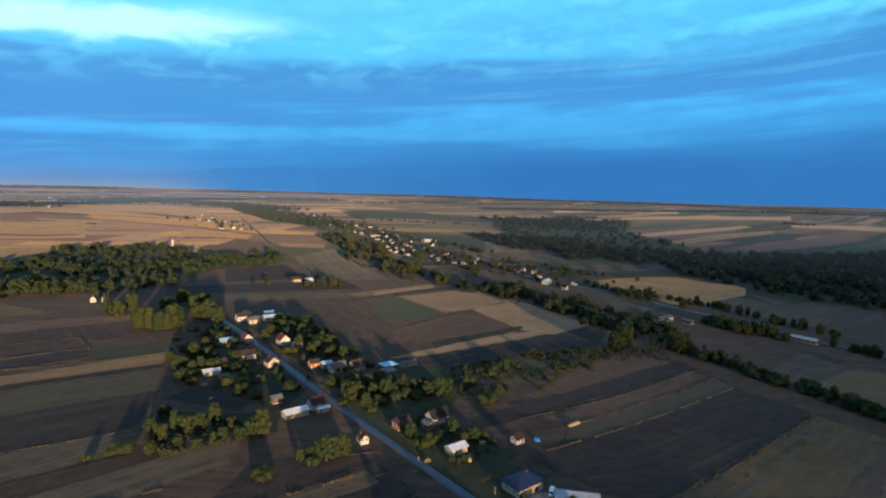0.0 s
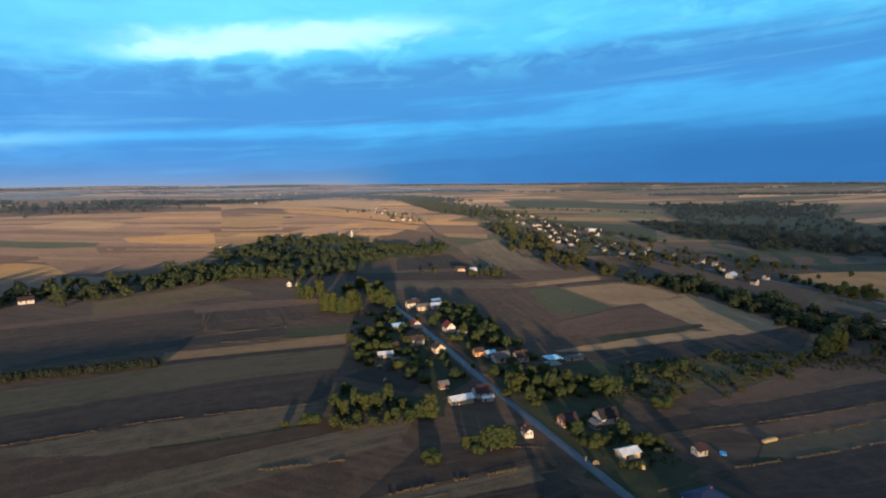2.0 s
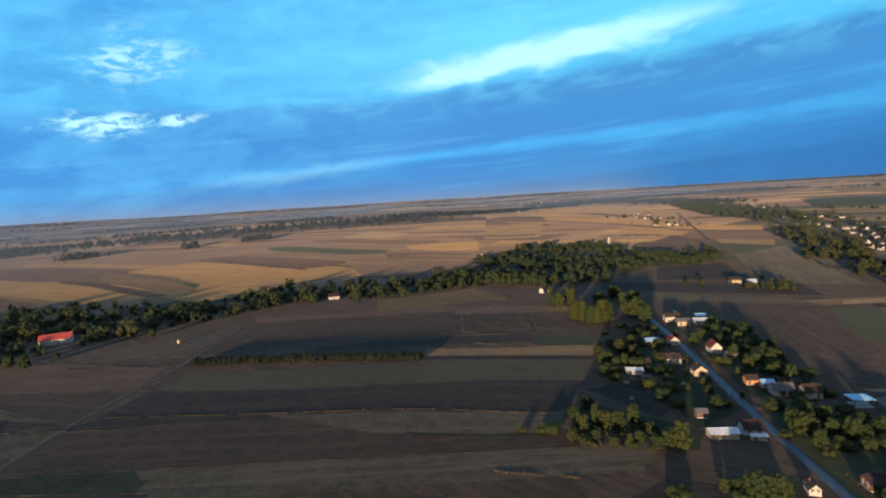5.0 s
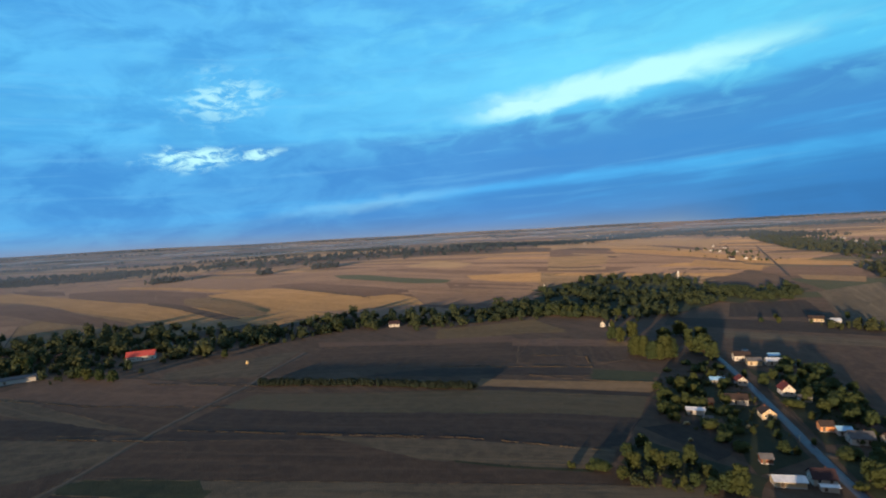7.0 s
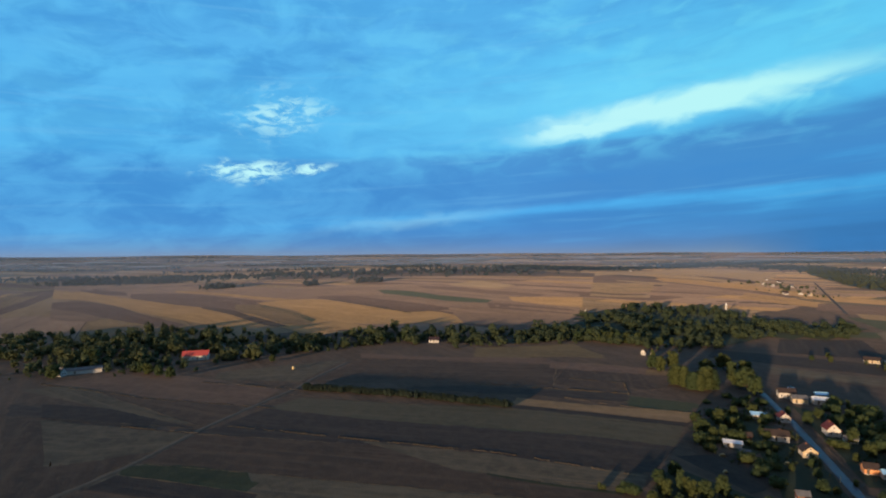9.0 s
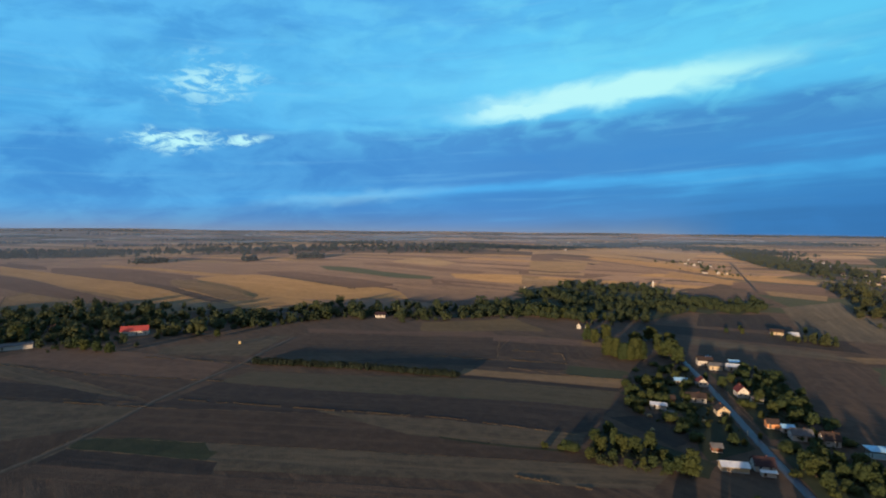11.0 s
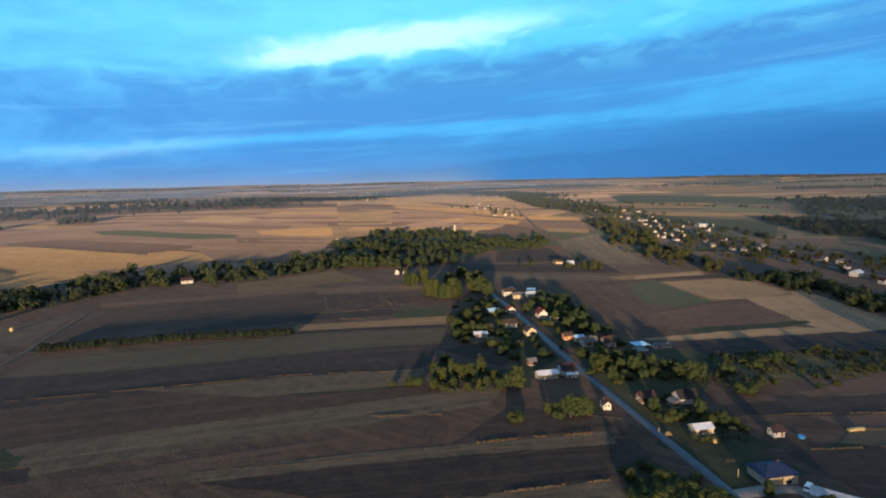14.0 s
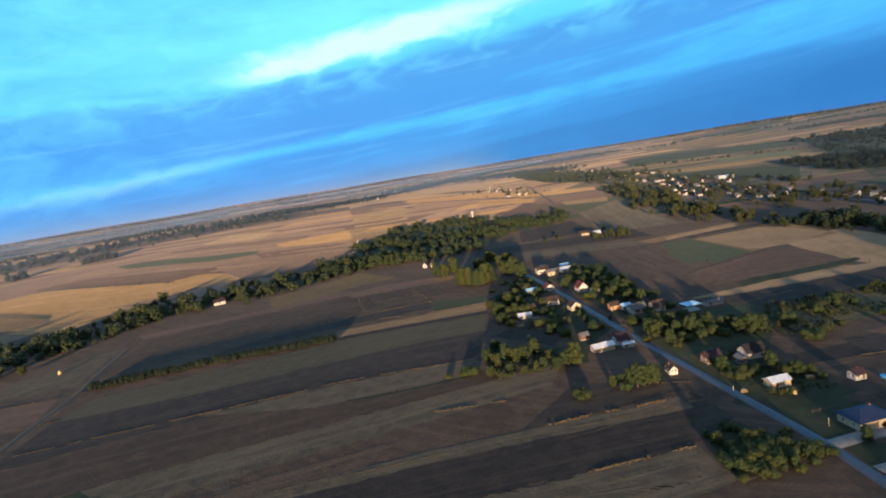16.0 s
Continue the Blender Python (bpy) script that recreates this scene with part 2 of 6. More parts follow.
def plain(name, c1, c2, rough=0.85, scale=0.8, bump=0.2, metal=0.0, ribs=0.0):
    m, n, shader = surface(name, rough, metal)
    place = n.add("ShaderNodeTexCoord").outputs["Object"]
    stain = n.noise(place, scale, 4, 0.65, 0.3)
    grain = n.noise(place, scale * 9, 3, 0.7)
    col = n.mix(n.ramp(stain, (0.35, (0, 0, 0)), (0.68, (1, 1, 1))), c1, c2)
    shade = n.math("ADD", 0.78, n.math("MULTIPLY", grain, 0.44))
    col = n.mix(1.0, col, n.xyz(shade, shade, shade), "MULTIPLY")
    n.join(col, shader.inputs["Base Color"])
    height = grain
    if ribs:
        wave = n.math("SINE", n.math("MULTIPLY", n.split(place)[0], 6.2832 / ribs))
        height = n.math("ADD", n.math("MULTIPLY", grain, 0.4), n.math("MULTIPLY", wave, 0.6))
    bumped(n, shader, height, bump, 0.08)
    return m


ASPHALT = plain("asphalt", (0.066, 0.075, 0.099), (0.050, 0.057, 0.076), 0.5, 0.4)
DIRT = plain("track_dirt", (0.102, 0.080, 0.058), (0.078, 0.061, 0.044), 0.95, 0.3)
GRAVEL = plain("gravel", (0.20, 0.19, 0.175), (0.15, 0.14, 0.13), 0.95, 0.5, 0.5)
PLASTER_W = plain("white_plaster", (0.50, 0.48, 0.44), (0.42, 0.40, 0.36), 0.9, 0.7)
PLASTER_C = plain("cream_plaster", (0.47, 0.38, 0.25), (0.39, 0.32, 0.21), 0.9, 0.7)
PLASTER_G = plain("grey_plaster", (0.42, 0.40, 0.37), (0.33, 0.31, 0.29), 0.9, 0.6)
# the low sun's orange on one shed's wall, put into the plaster colour
PLASTER_SUNLIT = plain("sunlit_orange_plaster", (0.62, 0.30, 0.14), (0.52, 0.24, 0.11), 0.9, 0.7)
BRICK = plain("old_brick", (0.20, 0.085, 0.055), (0.15, 0.068, 0.046), 0.9, 1.5, 0.5)
TILE_BRIGHT = plain("bright_red_roof", (0.42, 0.07, 0.06), (0.34, 0.06, 0.05), 0.7, 0.9, 0.4, ribs=0.4)
TILE_DARK = plain("blackened_tiles", (0.022, 0.020, 0.021), (0.016, 0.015, 0.016), 0.9, 0.9, 0.5, ribs=0.3)
TILE_RED = plain("red_tiles", (0.15, 0.035, 0.030), (0.11, 0.028, 0.025), 0.8, 0.9, 0.6, ribs=0.3)
TILE_BROWN = plain("brown_tiles", (0.055, 0.038, 0.032), (0.038, 0.028, 0.024), 0.85, 0.9, 0.6, ribs=0.3)
TILE_BLUE = plain("dark_blue_tiles", (0.018, 0.028, 0.075), (0.014, 0.022, 0.055), 0.6, 0.9, 0.5, ribs=0.3)
TILE_PLUM = plain("plum_tiles", (0.043, 0.025, 0.029), (0.031, 0.020, 0.023), 0.8, 0.9, 0.5, ribs=0.3)
SHEET_W = plain("pale_sheet_roof", (0.60, 0.62, 0.64), (0.48, 0.50, 0.52), 0.45, 0.5, 0.6, 0.3, ribs=0.4)
SHEET_M = plain("dull_sheet_roof", (0.36, 0.38, 0.41), (0.29, 0.31, 0.34), 0.5, 0.5, 0.6, 0.2, ribs=0.4)
SHEET_G = plain("grey_asbestos_roof", (0.12, 0.12, 0.125), (0.085, 0.085, 0.09), 0.8, 0.5, 0.6, ribs=0.4)
SHEET_B = plain("light_blue_sheet_roof", (0.28, 0.50, 0.68), (0.24, 0.44, 0.62), 0.4, 0.5, 0.5, 0.2, ribs=0.4)
WOOD_D = plain("weathered_boards", (0.13, 0.10, 0.075), (0.085, 0.065, 0.05), 0.9, 1.5, 0.5, ribs=0.2)
BARK = plain("bark", (0.085, 0.065, 0.048), (0.055, 0.042, 0.032), 0.95, 3.0, 0.8)
FRAME_W = plain("painted_frame", (0.72, 0.71, 0.68), (0.62, 0.61, 0.58), 0.6, 2.0)
CAR_DARK = plain("dark_car_paint", (0.02, 0.022, 0.027), (0.03, 0.03, 0.035), 0.25, 2.0, 0.0, 0.3)
VAN_WHITE = plain("white_van_paint", (0.78, 0.78, 0.78), (0.70, 0.70, 0.70), 0.3, 2.0, 0.0)
RUBBER = plain("rubber", (0.02, 0.02, 0.02), (0.03, 0.03, 0.03), 0.9, 4.0)
POOL_BLUE = plain("pool_blue", (0.06, 0.30, 0.60), (0.05, 0.24, 0.52), 0.3, 1.0)
STRAW = plain("straw", (0.52, 0.40, 0.20), (0.42, 0.31, 0.15), 0.95, 2.0, 0.8)
CONCRETE = plain("concrete", (0.42, 0.41, 0.39), (0.34, 0.33, 0.31), 0.9, 0.8)


def make_glass():
    m, n, shader = surface("window_glass", 0.08)
    shader.inputs["Base Color"].default_value = (0.03, 0.035, 0.045, 1)
    shader.inputs["Specular IOR Level"].default_value = 0.6
    return m


GLASS = make_glass()


def leaves(name, c1, c2, c3):
    m, n, shader = surface(name, 0.75)
    shader.inputs["Specular IOR Level"].default_value = 0.1
    rand = n.add("ShaderNodeObjectInfo").outputs["Random"]
    geo = n.add("ShaderNodeNewGeometry")
    island = geo.outputs["Random Per Island"]
    tone = n.noise(n.add("ShaderNodeTexCoord").outputs["Object"], 0.22, 2)
    col = n.mix(island, c1, c2)
    thin = n.add("ShaderNodeBsdfTranslucent")
    col = n.mix(n.math("MULTIPLY", n.ramp(n.math("ADD", n.math("MULTIPLY", rand, 0.6), n.math("MULTIPLY", tone, 0.4)), (0.35, (0, 0, 0)), (0.75, (1, 1, 1))), 0.7), col, c3)
    n.join(col, shader.inputs["Base Color"])
    n.join(col, thin.inputs["Color"])
    both = n.tree.nodes.new("ShaderNodeMixShader")
    both.inputs[0].default_value = 0.42
    n.join(shader.outputs[0], both.inputs[1])
    n.join(thin.outputs[0], both.inputs[2])
    n.join(both.outputs[0], [k for k in n.tree.nodes if k.bl_idname == "ShaderNodeOutputMaterial"][0].inputs[0])
    return m


LEAF = leaves("leaves", (0.043, 0.067, 0.035), (0.063, 0.089, 0.035), (0.081, 0.092, 0.030))
LEAF_WOOD = leaves("wood_leaves", (0.045, 0.067, 0.041), (0.067, 0.085, 0.042), (0.082, 0.086, 0.036))
# blue-grey haze of the distance is mixed into these leaf colours
LEAF_HAZED = leaves("hazed_far_leaves", (0.050, 0.068, 0.066), (0.060, 0.076, 0.070), (0.064, 0.074, 0.066))
# shade of the right-hand woods put into the leaf colour; also the hedge's dark green
LEAF_SHADE_HEDGE = leaves("shaded_wood_hedge_leaves", (0.025, 0.040, 0.033), (0.035, 0.050, 0.036), (0.043, 0.053, 0.035))
DRY_STEMS = leaves("dry_stems", (0.216, 0.160, 0.094), (0.160, 0.116, 0.066), (0.264, 0.200, 0.119))


# ---- the lie of the land ----
def ground_z(x, y):
    x, y = np.asarray(x, float), np.asarray(y, float)
    r = np.hypot(x, y)
    z = -12.1 * np.tanh(x / 286) / (1 + (r / 2750) ** 2)
    z = z - 8 * np.exp(-((x + 363) ** 2 + (y - 528) ** 2) / (2 * 187**2))
    z = z + 42 * np.exp(-((x + 1265) ** 2 + (y - 850) ** 2) / (2 * 480**2))
    z = z + 4.1e-6 * np.maximum(0, r - 550) ** 2
    # unseen rise added behind, between the low sun and the near fields, to shade them
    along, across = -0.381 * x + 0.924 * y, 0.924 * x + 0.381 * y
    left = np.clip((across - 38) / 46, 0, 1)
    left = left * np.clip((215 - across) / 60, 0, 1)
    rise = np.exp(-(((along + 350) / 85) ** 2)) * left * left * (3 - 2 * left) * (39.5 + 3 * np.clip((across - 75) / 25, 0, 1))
    # the added rise goes on a little lower, to shade fields farther right
    ridge = np.exp(-(((along + 420) / 140) ** 2)) * np.interp(across, [90, 180, 260, 330, 430], [0, 36, 43, 38, 0])
    # unseen distant range added behind, to dim the low sun on the right
    shade_hills = np.exp(-(((along + 3000) / 300) ** 2)) * np.interp(across, [40, 110, 170, 260, 420, 620, 850, 1600, 2600], [0, 120, 186, 206, 214, 232, 246, 240, 150])
    z = z + np.maximum(rise, ridge) + shade_hills
    s = np.clip((r - 1200) / 1300, 0, 1)
    return z + 5 * s * s * (3 - 2 * s) * np.sin(x / 310 + 1) * np.sin(y / 270 + 2)


def gz(x, y):
    return float(ground_z(x, y))


def mesh_of(name, verts, faces, material, uv=None):
    me = bpy.data.meshes.new(name)
    me.from_pydata([tuple(v) for v in verts], [], [tuple(f) for f in faces])
    me.materials.append(material)
    if uv is not None:
        layer = me.uv_layers.new(name="UVMap")
        loops = np.empty(len(me.loops), np.int32)
        me.loops.foreach_get("vertex_index", loops)
        layer.data.foreach_set("uv", np.asarray(uv, np.float32)[loops].ravel())
    me.update()
    return me


def smooth(me):
    me.polygons.foreach_set("use_smooth", [True] * len(me.polygons))
    return me


def part(name, shape, material, parent, label=""):
    verts, faces = shape
    ob = new(name, mesh_of(name, verts, faces, material))
    ob.parent = parent
    return tagged(ob, label)


def grid_faces(nu, nv):
    return [(i * nv + j, (i + 1) * nv + j, (i + 1) * nv + j + 1, i * nv + j + 1) for i in range(nu - 1) for j in range(nv - 1)]


def make_ground():
    radii = [0.0, 15.0]
    while radii[-1] < 4950:
        radii.append(radii[-1] * 1.035 + 3)
    radii[-1] = 4950
    turn = np.radians(np.arange(0, 360, 1.25))
    verts, faces = [(0, 0, gz(0, 0))], []
    for r in radii[1:]:
        xs, ys = -np.sin(turn) * r, np.cos(turn) * r
        verts += list(zip(xs, ys, ground_z(xs, ys)))
    k = len(turn)
    for j in range(k):
        faces.append((0, 1 + j, 1 + (j + 1) % k))
    for i in range(len(radii) - 2):
        a, b = 1 + i * k, 1 + (i + 1) * k
        faces += [(a + j, b + j, b + (j + 1) % k, a + (j + 1) % k) for j in range(k)]
    me = mesh_of("ground", verts, faces, EARTH["brown"], [(v[0], v[1]) for v in verts])
    tagged(new("ground", smooth(me)), "rolling farmland of dry grass and worked soil", "ground", kind="structure")


make_ground()


def make_haze_sheet():
    """Thin sheet low over the far plain, added for aerial haze, denser with distance."""
    m = bpy.data.materials.new("evening_mist")
    m.use_nodes = True
    n = Nodes(m.node_tree)
    place = n.add("ShaderNodeTexCoord").outputs["Object"]
    x, y, _ = n.split(place)
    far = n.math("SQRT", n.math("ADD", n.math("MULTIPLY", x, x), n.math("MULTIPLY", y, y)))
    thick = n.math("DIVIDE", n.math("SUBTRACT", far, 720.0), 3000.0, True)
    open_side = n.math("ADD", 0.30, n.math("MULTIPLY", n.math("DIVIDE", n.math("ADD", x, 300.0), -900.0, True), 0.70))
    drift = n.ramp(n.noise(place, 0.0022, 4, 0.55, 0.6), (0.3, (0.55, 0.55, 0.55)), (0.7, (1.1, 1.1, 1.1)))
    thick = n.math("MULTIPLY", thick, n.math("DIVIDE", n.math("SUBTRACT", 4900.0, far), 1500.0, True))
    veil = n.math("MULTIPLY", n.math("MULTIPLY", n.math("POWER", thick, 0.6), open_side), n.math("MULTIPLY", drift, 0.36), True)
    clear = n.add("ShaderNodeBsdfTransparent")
    scatter = n.add("ShaderNodeBsdfDiffuse", Color=(0.8, 0.8, 0.8, 1))
    both = n.tree.nodes.new("ShaderNodeMixShader")
    n.join(veil, both.inputs[0])
    n.join(clear.outputs[0], both.inputs[1])
    n.join(scatter.outputs[0], both.inputs[2])
    n.join(both.outputs[0], n.add("ShaderNodeOutputMaterial").inputs[0])
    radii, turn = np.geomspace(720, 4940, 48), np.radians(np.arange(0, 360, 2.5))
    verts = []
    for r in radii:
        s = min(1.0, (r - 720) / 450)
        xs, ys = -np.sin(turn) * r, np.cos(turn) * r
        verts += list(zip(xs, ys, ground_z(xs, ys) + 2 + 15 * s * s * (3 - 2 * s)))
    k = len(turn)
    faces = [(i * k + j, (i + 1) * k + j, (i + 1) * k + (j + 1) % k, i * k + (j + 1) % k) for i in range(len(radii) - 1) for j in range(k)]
    tagged(new("evening_mist", smooth(mesh_of("evening_mist", verts, faces, m))), "thin sheet added for haze over the far plain", "mist", kind="stuff")


make_haze_sheet()
LAYER, VERGES = [0], []


def field(sort, a, b, c, d):
    """One strip of land between four corners, laid on the ground; a to b is its working direction."""
    LAYER[0] += 1
    a, b, c, d = (np.array(p, float) for p in (a, b, c, d))
    ab, ad = max(np.linalg.norm(b - a), np.linalg.norm(c - d)), max(np.linalg.norm(d - a), np.linalg.norm(c - b))
    if ab < ad:
        a, b, c, d = b, c, d, a
        ab, ad = ad, ab
    nu, nv = int(min(90, max(4, ab / 6))) + 1, int(min(40, max(3, ad / 6))) + 1
    u, v = np.meshgrid(np.linspace(0, 1, nu), np.linspace(0, 1, nv), indexing="ij")
    xy = (a * ((1 - u) * (1 - v))[..., None] + b * (u * (1 - v))[..., None] + c * (u * v)[..., None] + d * ((1 - u) * v)[..., None])
    way = (b - a + c - d) / np.linalg.norm(b - a + c - d)
    # uneven edges
    rng = np.random.default_rng(LAYER[0])
    wob = rng.normal(0, min(0.5, 0.006 * ad + 0.1), xy.shape)
    edge = (u == 0) | (u == 1) | (v == 0) | (v == 1)
    xy = xy + wob * edge[..., None]
    z = ground_z(xy[..., 0], xy[..., 1]) + 0.02 + 0.0006 * LAYER[0] + 0.0001 * np.hypot(xy[..., 0], xy[..., 1])
    verts = np.concatenate([xy, z[..., None]], -1).reshape(-1, 3)
    me = mesh_of("field", verts, grid_faces(nu, nv), EARTH[sort], np.stack([(xy - a) @ way, (xy - a) @ np.array([-way[1], way[0]])], -1).reshape(-1, 2))
    if np.hypot(*xy[0, 0]) < 700 and sort != "grass":
        VERGES.extend(edge for edge in (xy[:, 0], xy[:, -1]) if rng.random() < 0.45)
    label, category = LABELS[sort]
    tagged(new("field", smooth(me)), label, category, "strip fields", "structure")


def strip(sort, upper, lower):
    """One bent strip of land between two edge lines, laid on the ground."""
    LAYER[0] += 1
    rows = 34
    edges = []
    for line in (upper, lower):
        pts = np.array(line, float)
        at = np.linspace(0, 1, len(pts))
        fine = np.linspace(0, 1, rows)
        xy = np.stack([np.interp(fine, at, pts[:, k]) for k in (0, 1)], -1)
        for _ in range(6):
            xy[1:-1] = (xy[:-2] + 2 * xy[1:-1] + xy[2:]) / 4
        edges.append(xy)
    rng = np.random.default_rng(LAYER[0])
    cols = 9
    v = np.linspace(0, 1, cols)[None, :, None]
    xy = edges[0][:, None] * (1 - v) + edges[1][:, None] * v
    across = np.hypot(*(edges[1] - edges[0]).T).mean()
    xy[:, (0, -1)] += rng.normal(0, min(0.6, 0.025 * across), (rows, 2, 2))
    z = ground_z(xy[..., 0], xy[..., 1]) + 0.02 + 0.0006 * LAYER[0] + 0.0001 * np.hypot(xy[..., 0], xy[..., 1])
    run = np.r_[0, np.cumsum(np.hypot(*np.diff(xy[:, 4], axis=0).T))]
    uv = np.stack(np.broadcast_arrays(run[:, None], np.linspace(0, across, cols)[None]), -1)
    me = mesh_of("field", np.concatenate([xy, z[..., None]], -1).reshape(-1, 3), grid_faces(rows, cols), EARTH[sort], uv.reshape(-1, 2))
    label, category = LABELS[sort]
    tagged(new("field", smooth(me)), label, category, "strip fields", "structure")


def field_verges():
    """The thin ragged lines of uncut dry grass between the strips."""
    rng = np.random.default_rng(12)
    verts, faces = [], []
    for edge in VERGES:
        fine = np.stack([np.interp(np.linspace(0, 1, 3 * len(edge)), np.linspace(0, 1, len(edge)), edge[:, k]) for k in (0, 1)], -1)
        way = np.gradient(fine, axis=0)
        side = np.stack([-way[:, 1], way[:, 0]], -1) / (np.linalg.norm(way, axis=1)[:, None] + 1e-9)
        wide = np.abs(np.convolve(rng.normal(0.18, 0.40, len(fine)), [0.1, 0.2, 0.4, 0.2, 0.1], "same")) * (0.7 + np.hypot(*fine[0]) / 500)
        base = len(verts)
        for p, q, w in zip(fine, side, wide):
            for s in (-0.5, 0.5):
                x, y = p + q * w * s + rng.normal(0, 0.08, 2)
                verts.append((x, y, gz(x, y) + 0.16 + 0.0001 * math.hypot(x, y)))
        faces += [tuple(base + k for k in f) for f in grid_faces(len(fine), 2)]
    me = mesh_of("grass_verge", verts, faces, EARTH["tan"], [(v[0], v[1]) for v in verts])
    tagged(new("grass_verge", me), "thin pale lines of dry grass between fields", "grass", kind="stuff")


def far_fields():
    """The patchwork of strips that goes on to the horizon, one sheet of land for each sort."""
    rng = np.random.default_rng(5)
    sorts = ["stubble", "stubble", "straw", "straw", "straw", "rose", "rose", "olive", "tan", "umber"]
    plainer = ["umber", "brown", "brown", "dry", "dry", "umber", "olive", "green", "green", "grass"]
    distant = ["straw", "tan", "umber", "rose", "olive", "umber", "brown", "dry", "green", "umber"]
    darker = ["umber", "dry", "fallow", "brown", "grass", "dry", "tan", "green", "green", "grass"]
    verts, faces, uvs = {s: [] for s in EARTH}, {s: [] for s in EARTH}, {s: [] for s in EARTH}
    turn = radians(38)
    cu, su = math.cos(turn), math.sin(turn)
    row = -5200.0
    while row < 5200:
        deep = rng.uniform(320, 560)
        v = -5200.0
        while v < 5200:
            wide = rng.choice([16, 22, 30, 42, 60, 80]) * rng.uniform(0.8, 1.2)
            u0, u1 = row + rng.uniform(0, 4), row + deep - rng.uniform(0, 12)
            us = np.linspace(u0, u1, 9)
            quad = []
            for vv in (v, v + wide - 2.0):
                bend = vv + 70 * np.sin(us / 480 + 0.7) + 30 * np.sin(us / 300 + vv / 900)
                quad.append(np.stack([us * cu - bend * su, us * su + bend * cu], -1))
            v += wide
            r = np.hypot(*np.concatenate(quad).T)
            on_hill = -1450 < quad[0][4, 0] < -330 and r.mean() < 1420
            if r.min() < 600 or r.max() > 4900 or on_hill:
                continue
            xm, ym = np.concatenate(quad).mean(0)
            pick = sorts if xm < -350 and r.mean() < 2600 else (distant if xm < -350 else darker) if r.mean() > 1700 else plainer
            if r.mean() > 3000 and xm > -300:
                pick = ["grass", "green", "umber", "dry", "grass", "brown", "dry", "green", "tan", "grass"]
            sort = pick[rng.integers(10)]
            xy = np.stack(quad, 1).reshape(-1, 2)
            base = len(verts[sort])
            z = ground_z(xy[:, 0], xy[:, 1]) + 0.02 + 0.0001 * np.hypot(xy[:, 0], xy[:, 1])
            verts[sort] += list(zip(xy[:, 0], xy[:, 1], z))
            uvs[sort] += [(uu, vv2) for uu in us for vv2 in (v, v + wide)]
            faces[sort] += [tuple(base + k for k in f) for f in grid_faces(9, 2)]
        row += deep
    for sort in verts:
        if verts[sort]:
            me = mesh_of("far_fields", verts[sort], faces[sort], EARTH[sort], uvs[sort])
            tagged(new("far_fields", smooth(me)), "distant " + LABELS[sort][0], LABELS[sort][1], kind="stuff")


far_fields()


def hill_fields():
    """Long strips that fan out over the sunlit hill, one sheet of land for each sort."""
    rng = np.random.default_rng(21)
    sorts = ["stubble", "straw", "rose", "rose", "tan", "umber", "tan", "umber", "umber", "rose"]
    verts, faces, uvs = {s: [] for s in EARTH}, {s: [] for s in EARTH}, {s: [] for s in EARTH}

    def place(u, v):
        lean = radians(8) + radians(0.05) * np.maximum(v - 150, -300)
        return np.stack([u, v + np.tan(lean) * (u + 700) + 22 * np.sin(u / 260 + v / 500)], -1)

    v = -420.0
    while v < 1150:
        wide = rng.choice([16, 24, 34, 48, 66]) * rng.uniform(0.8, 1.2)
        u = -1450.0 + rng.uniform(-200, 0)
        while u < -300:
            long = rng.uniform(260, 800)
            us = np.linspace(u, u + long - 2, 25)
            xy = np.stack([place(us, np.full(25, v)), place(us, np.full(25, v + wide - rng.uniform(0.3, 1.5)))], 1).reshape(-1, 2)
            u += long
            r = np.hypot(*xy.T)
            keep = (r > 530) & (r < 1420) & (xy[:, 0] > -1450) & (xy[:, 0] < -330)
            sort = sorts[rng.integers(10)]
            base = len(verts[sort])
            z = ground_z(xy[:, 0], xy[:, 1]) + 0.03 + 0.0001 * r
            verts[sort] += list(zip(xy[:, 0], xy[:, 1], z))
            uvs[sort] += [(uu, vv) for uu in us for vv in (v, v + wide)]
            faces[sort] += [tuple(base + k for k in f) for f in grid_faces(25, 2) if all(keep[k] for k in f)]
        v += wide
    for sort in verts:
        if verts[sort]:
            me = mesh_of("hill_fields", verts[sort], faces[sort], EARTH[sort], uvs[sort])
            tagged(new("hill_fields", smooth(me)), "sunlit hillside " + LABELS[sort][0], LABELS[sort][1], kind="stuff")


hill_fields()


LANES = []


def on_lane(x, y):
    return any(np.hypot(*(lane - (x, y)).T).min() < reach for lane, reach in LANES)


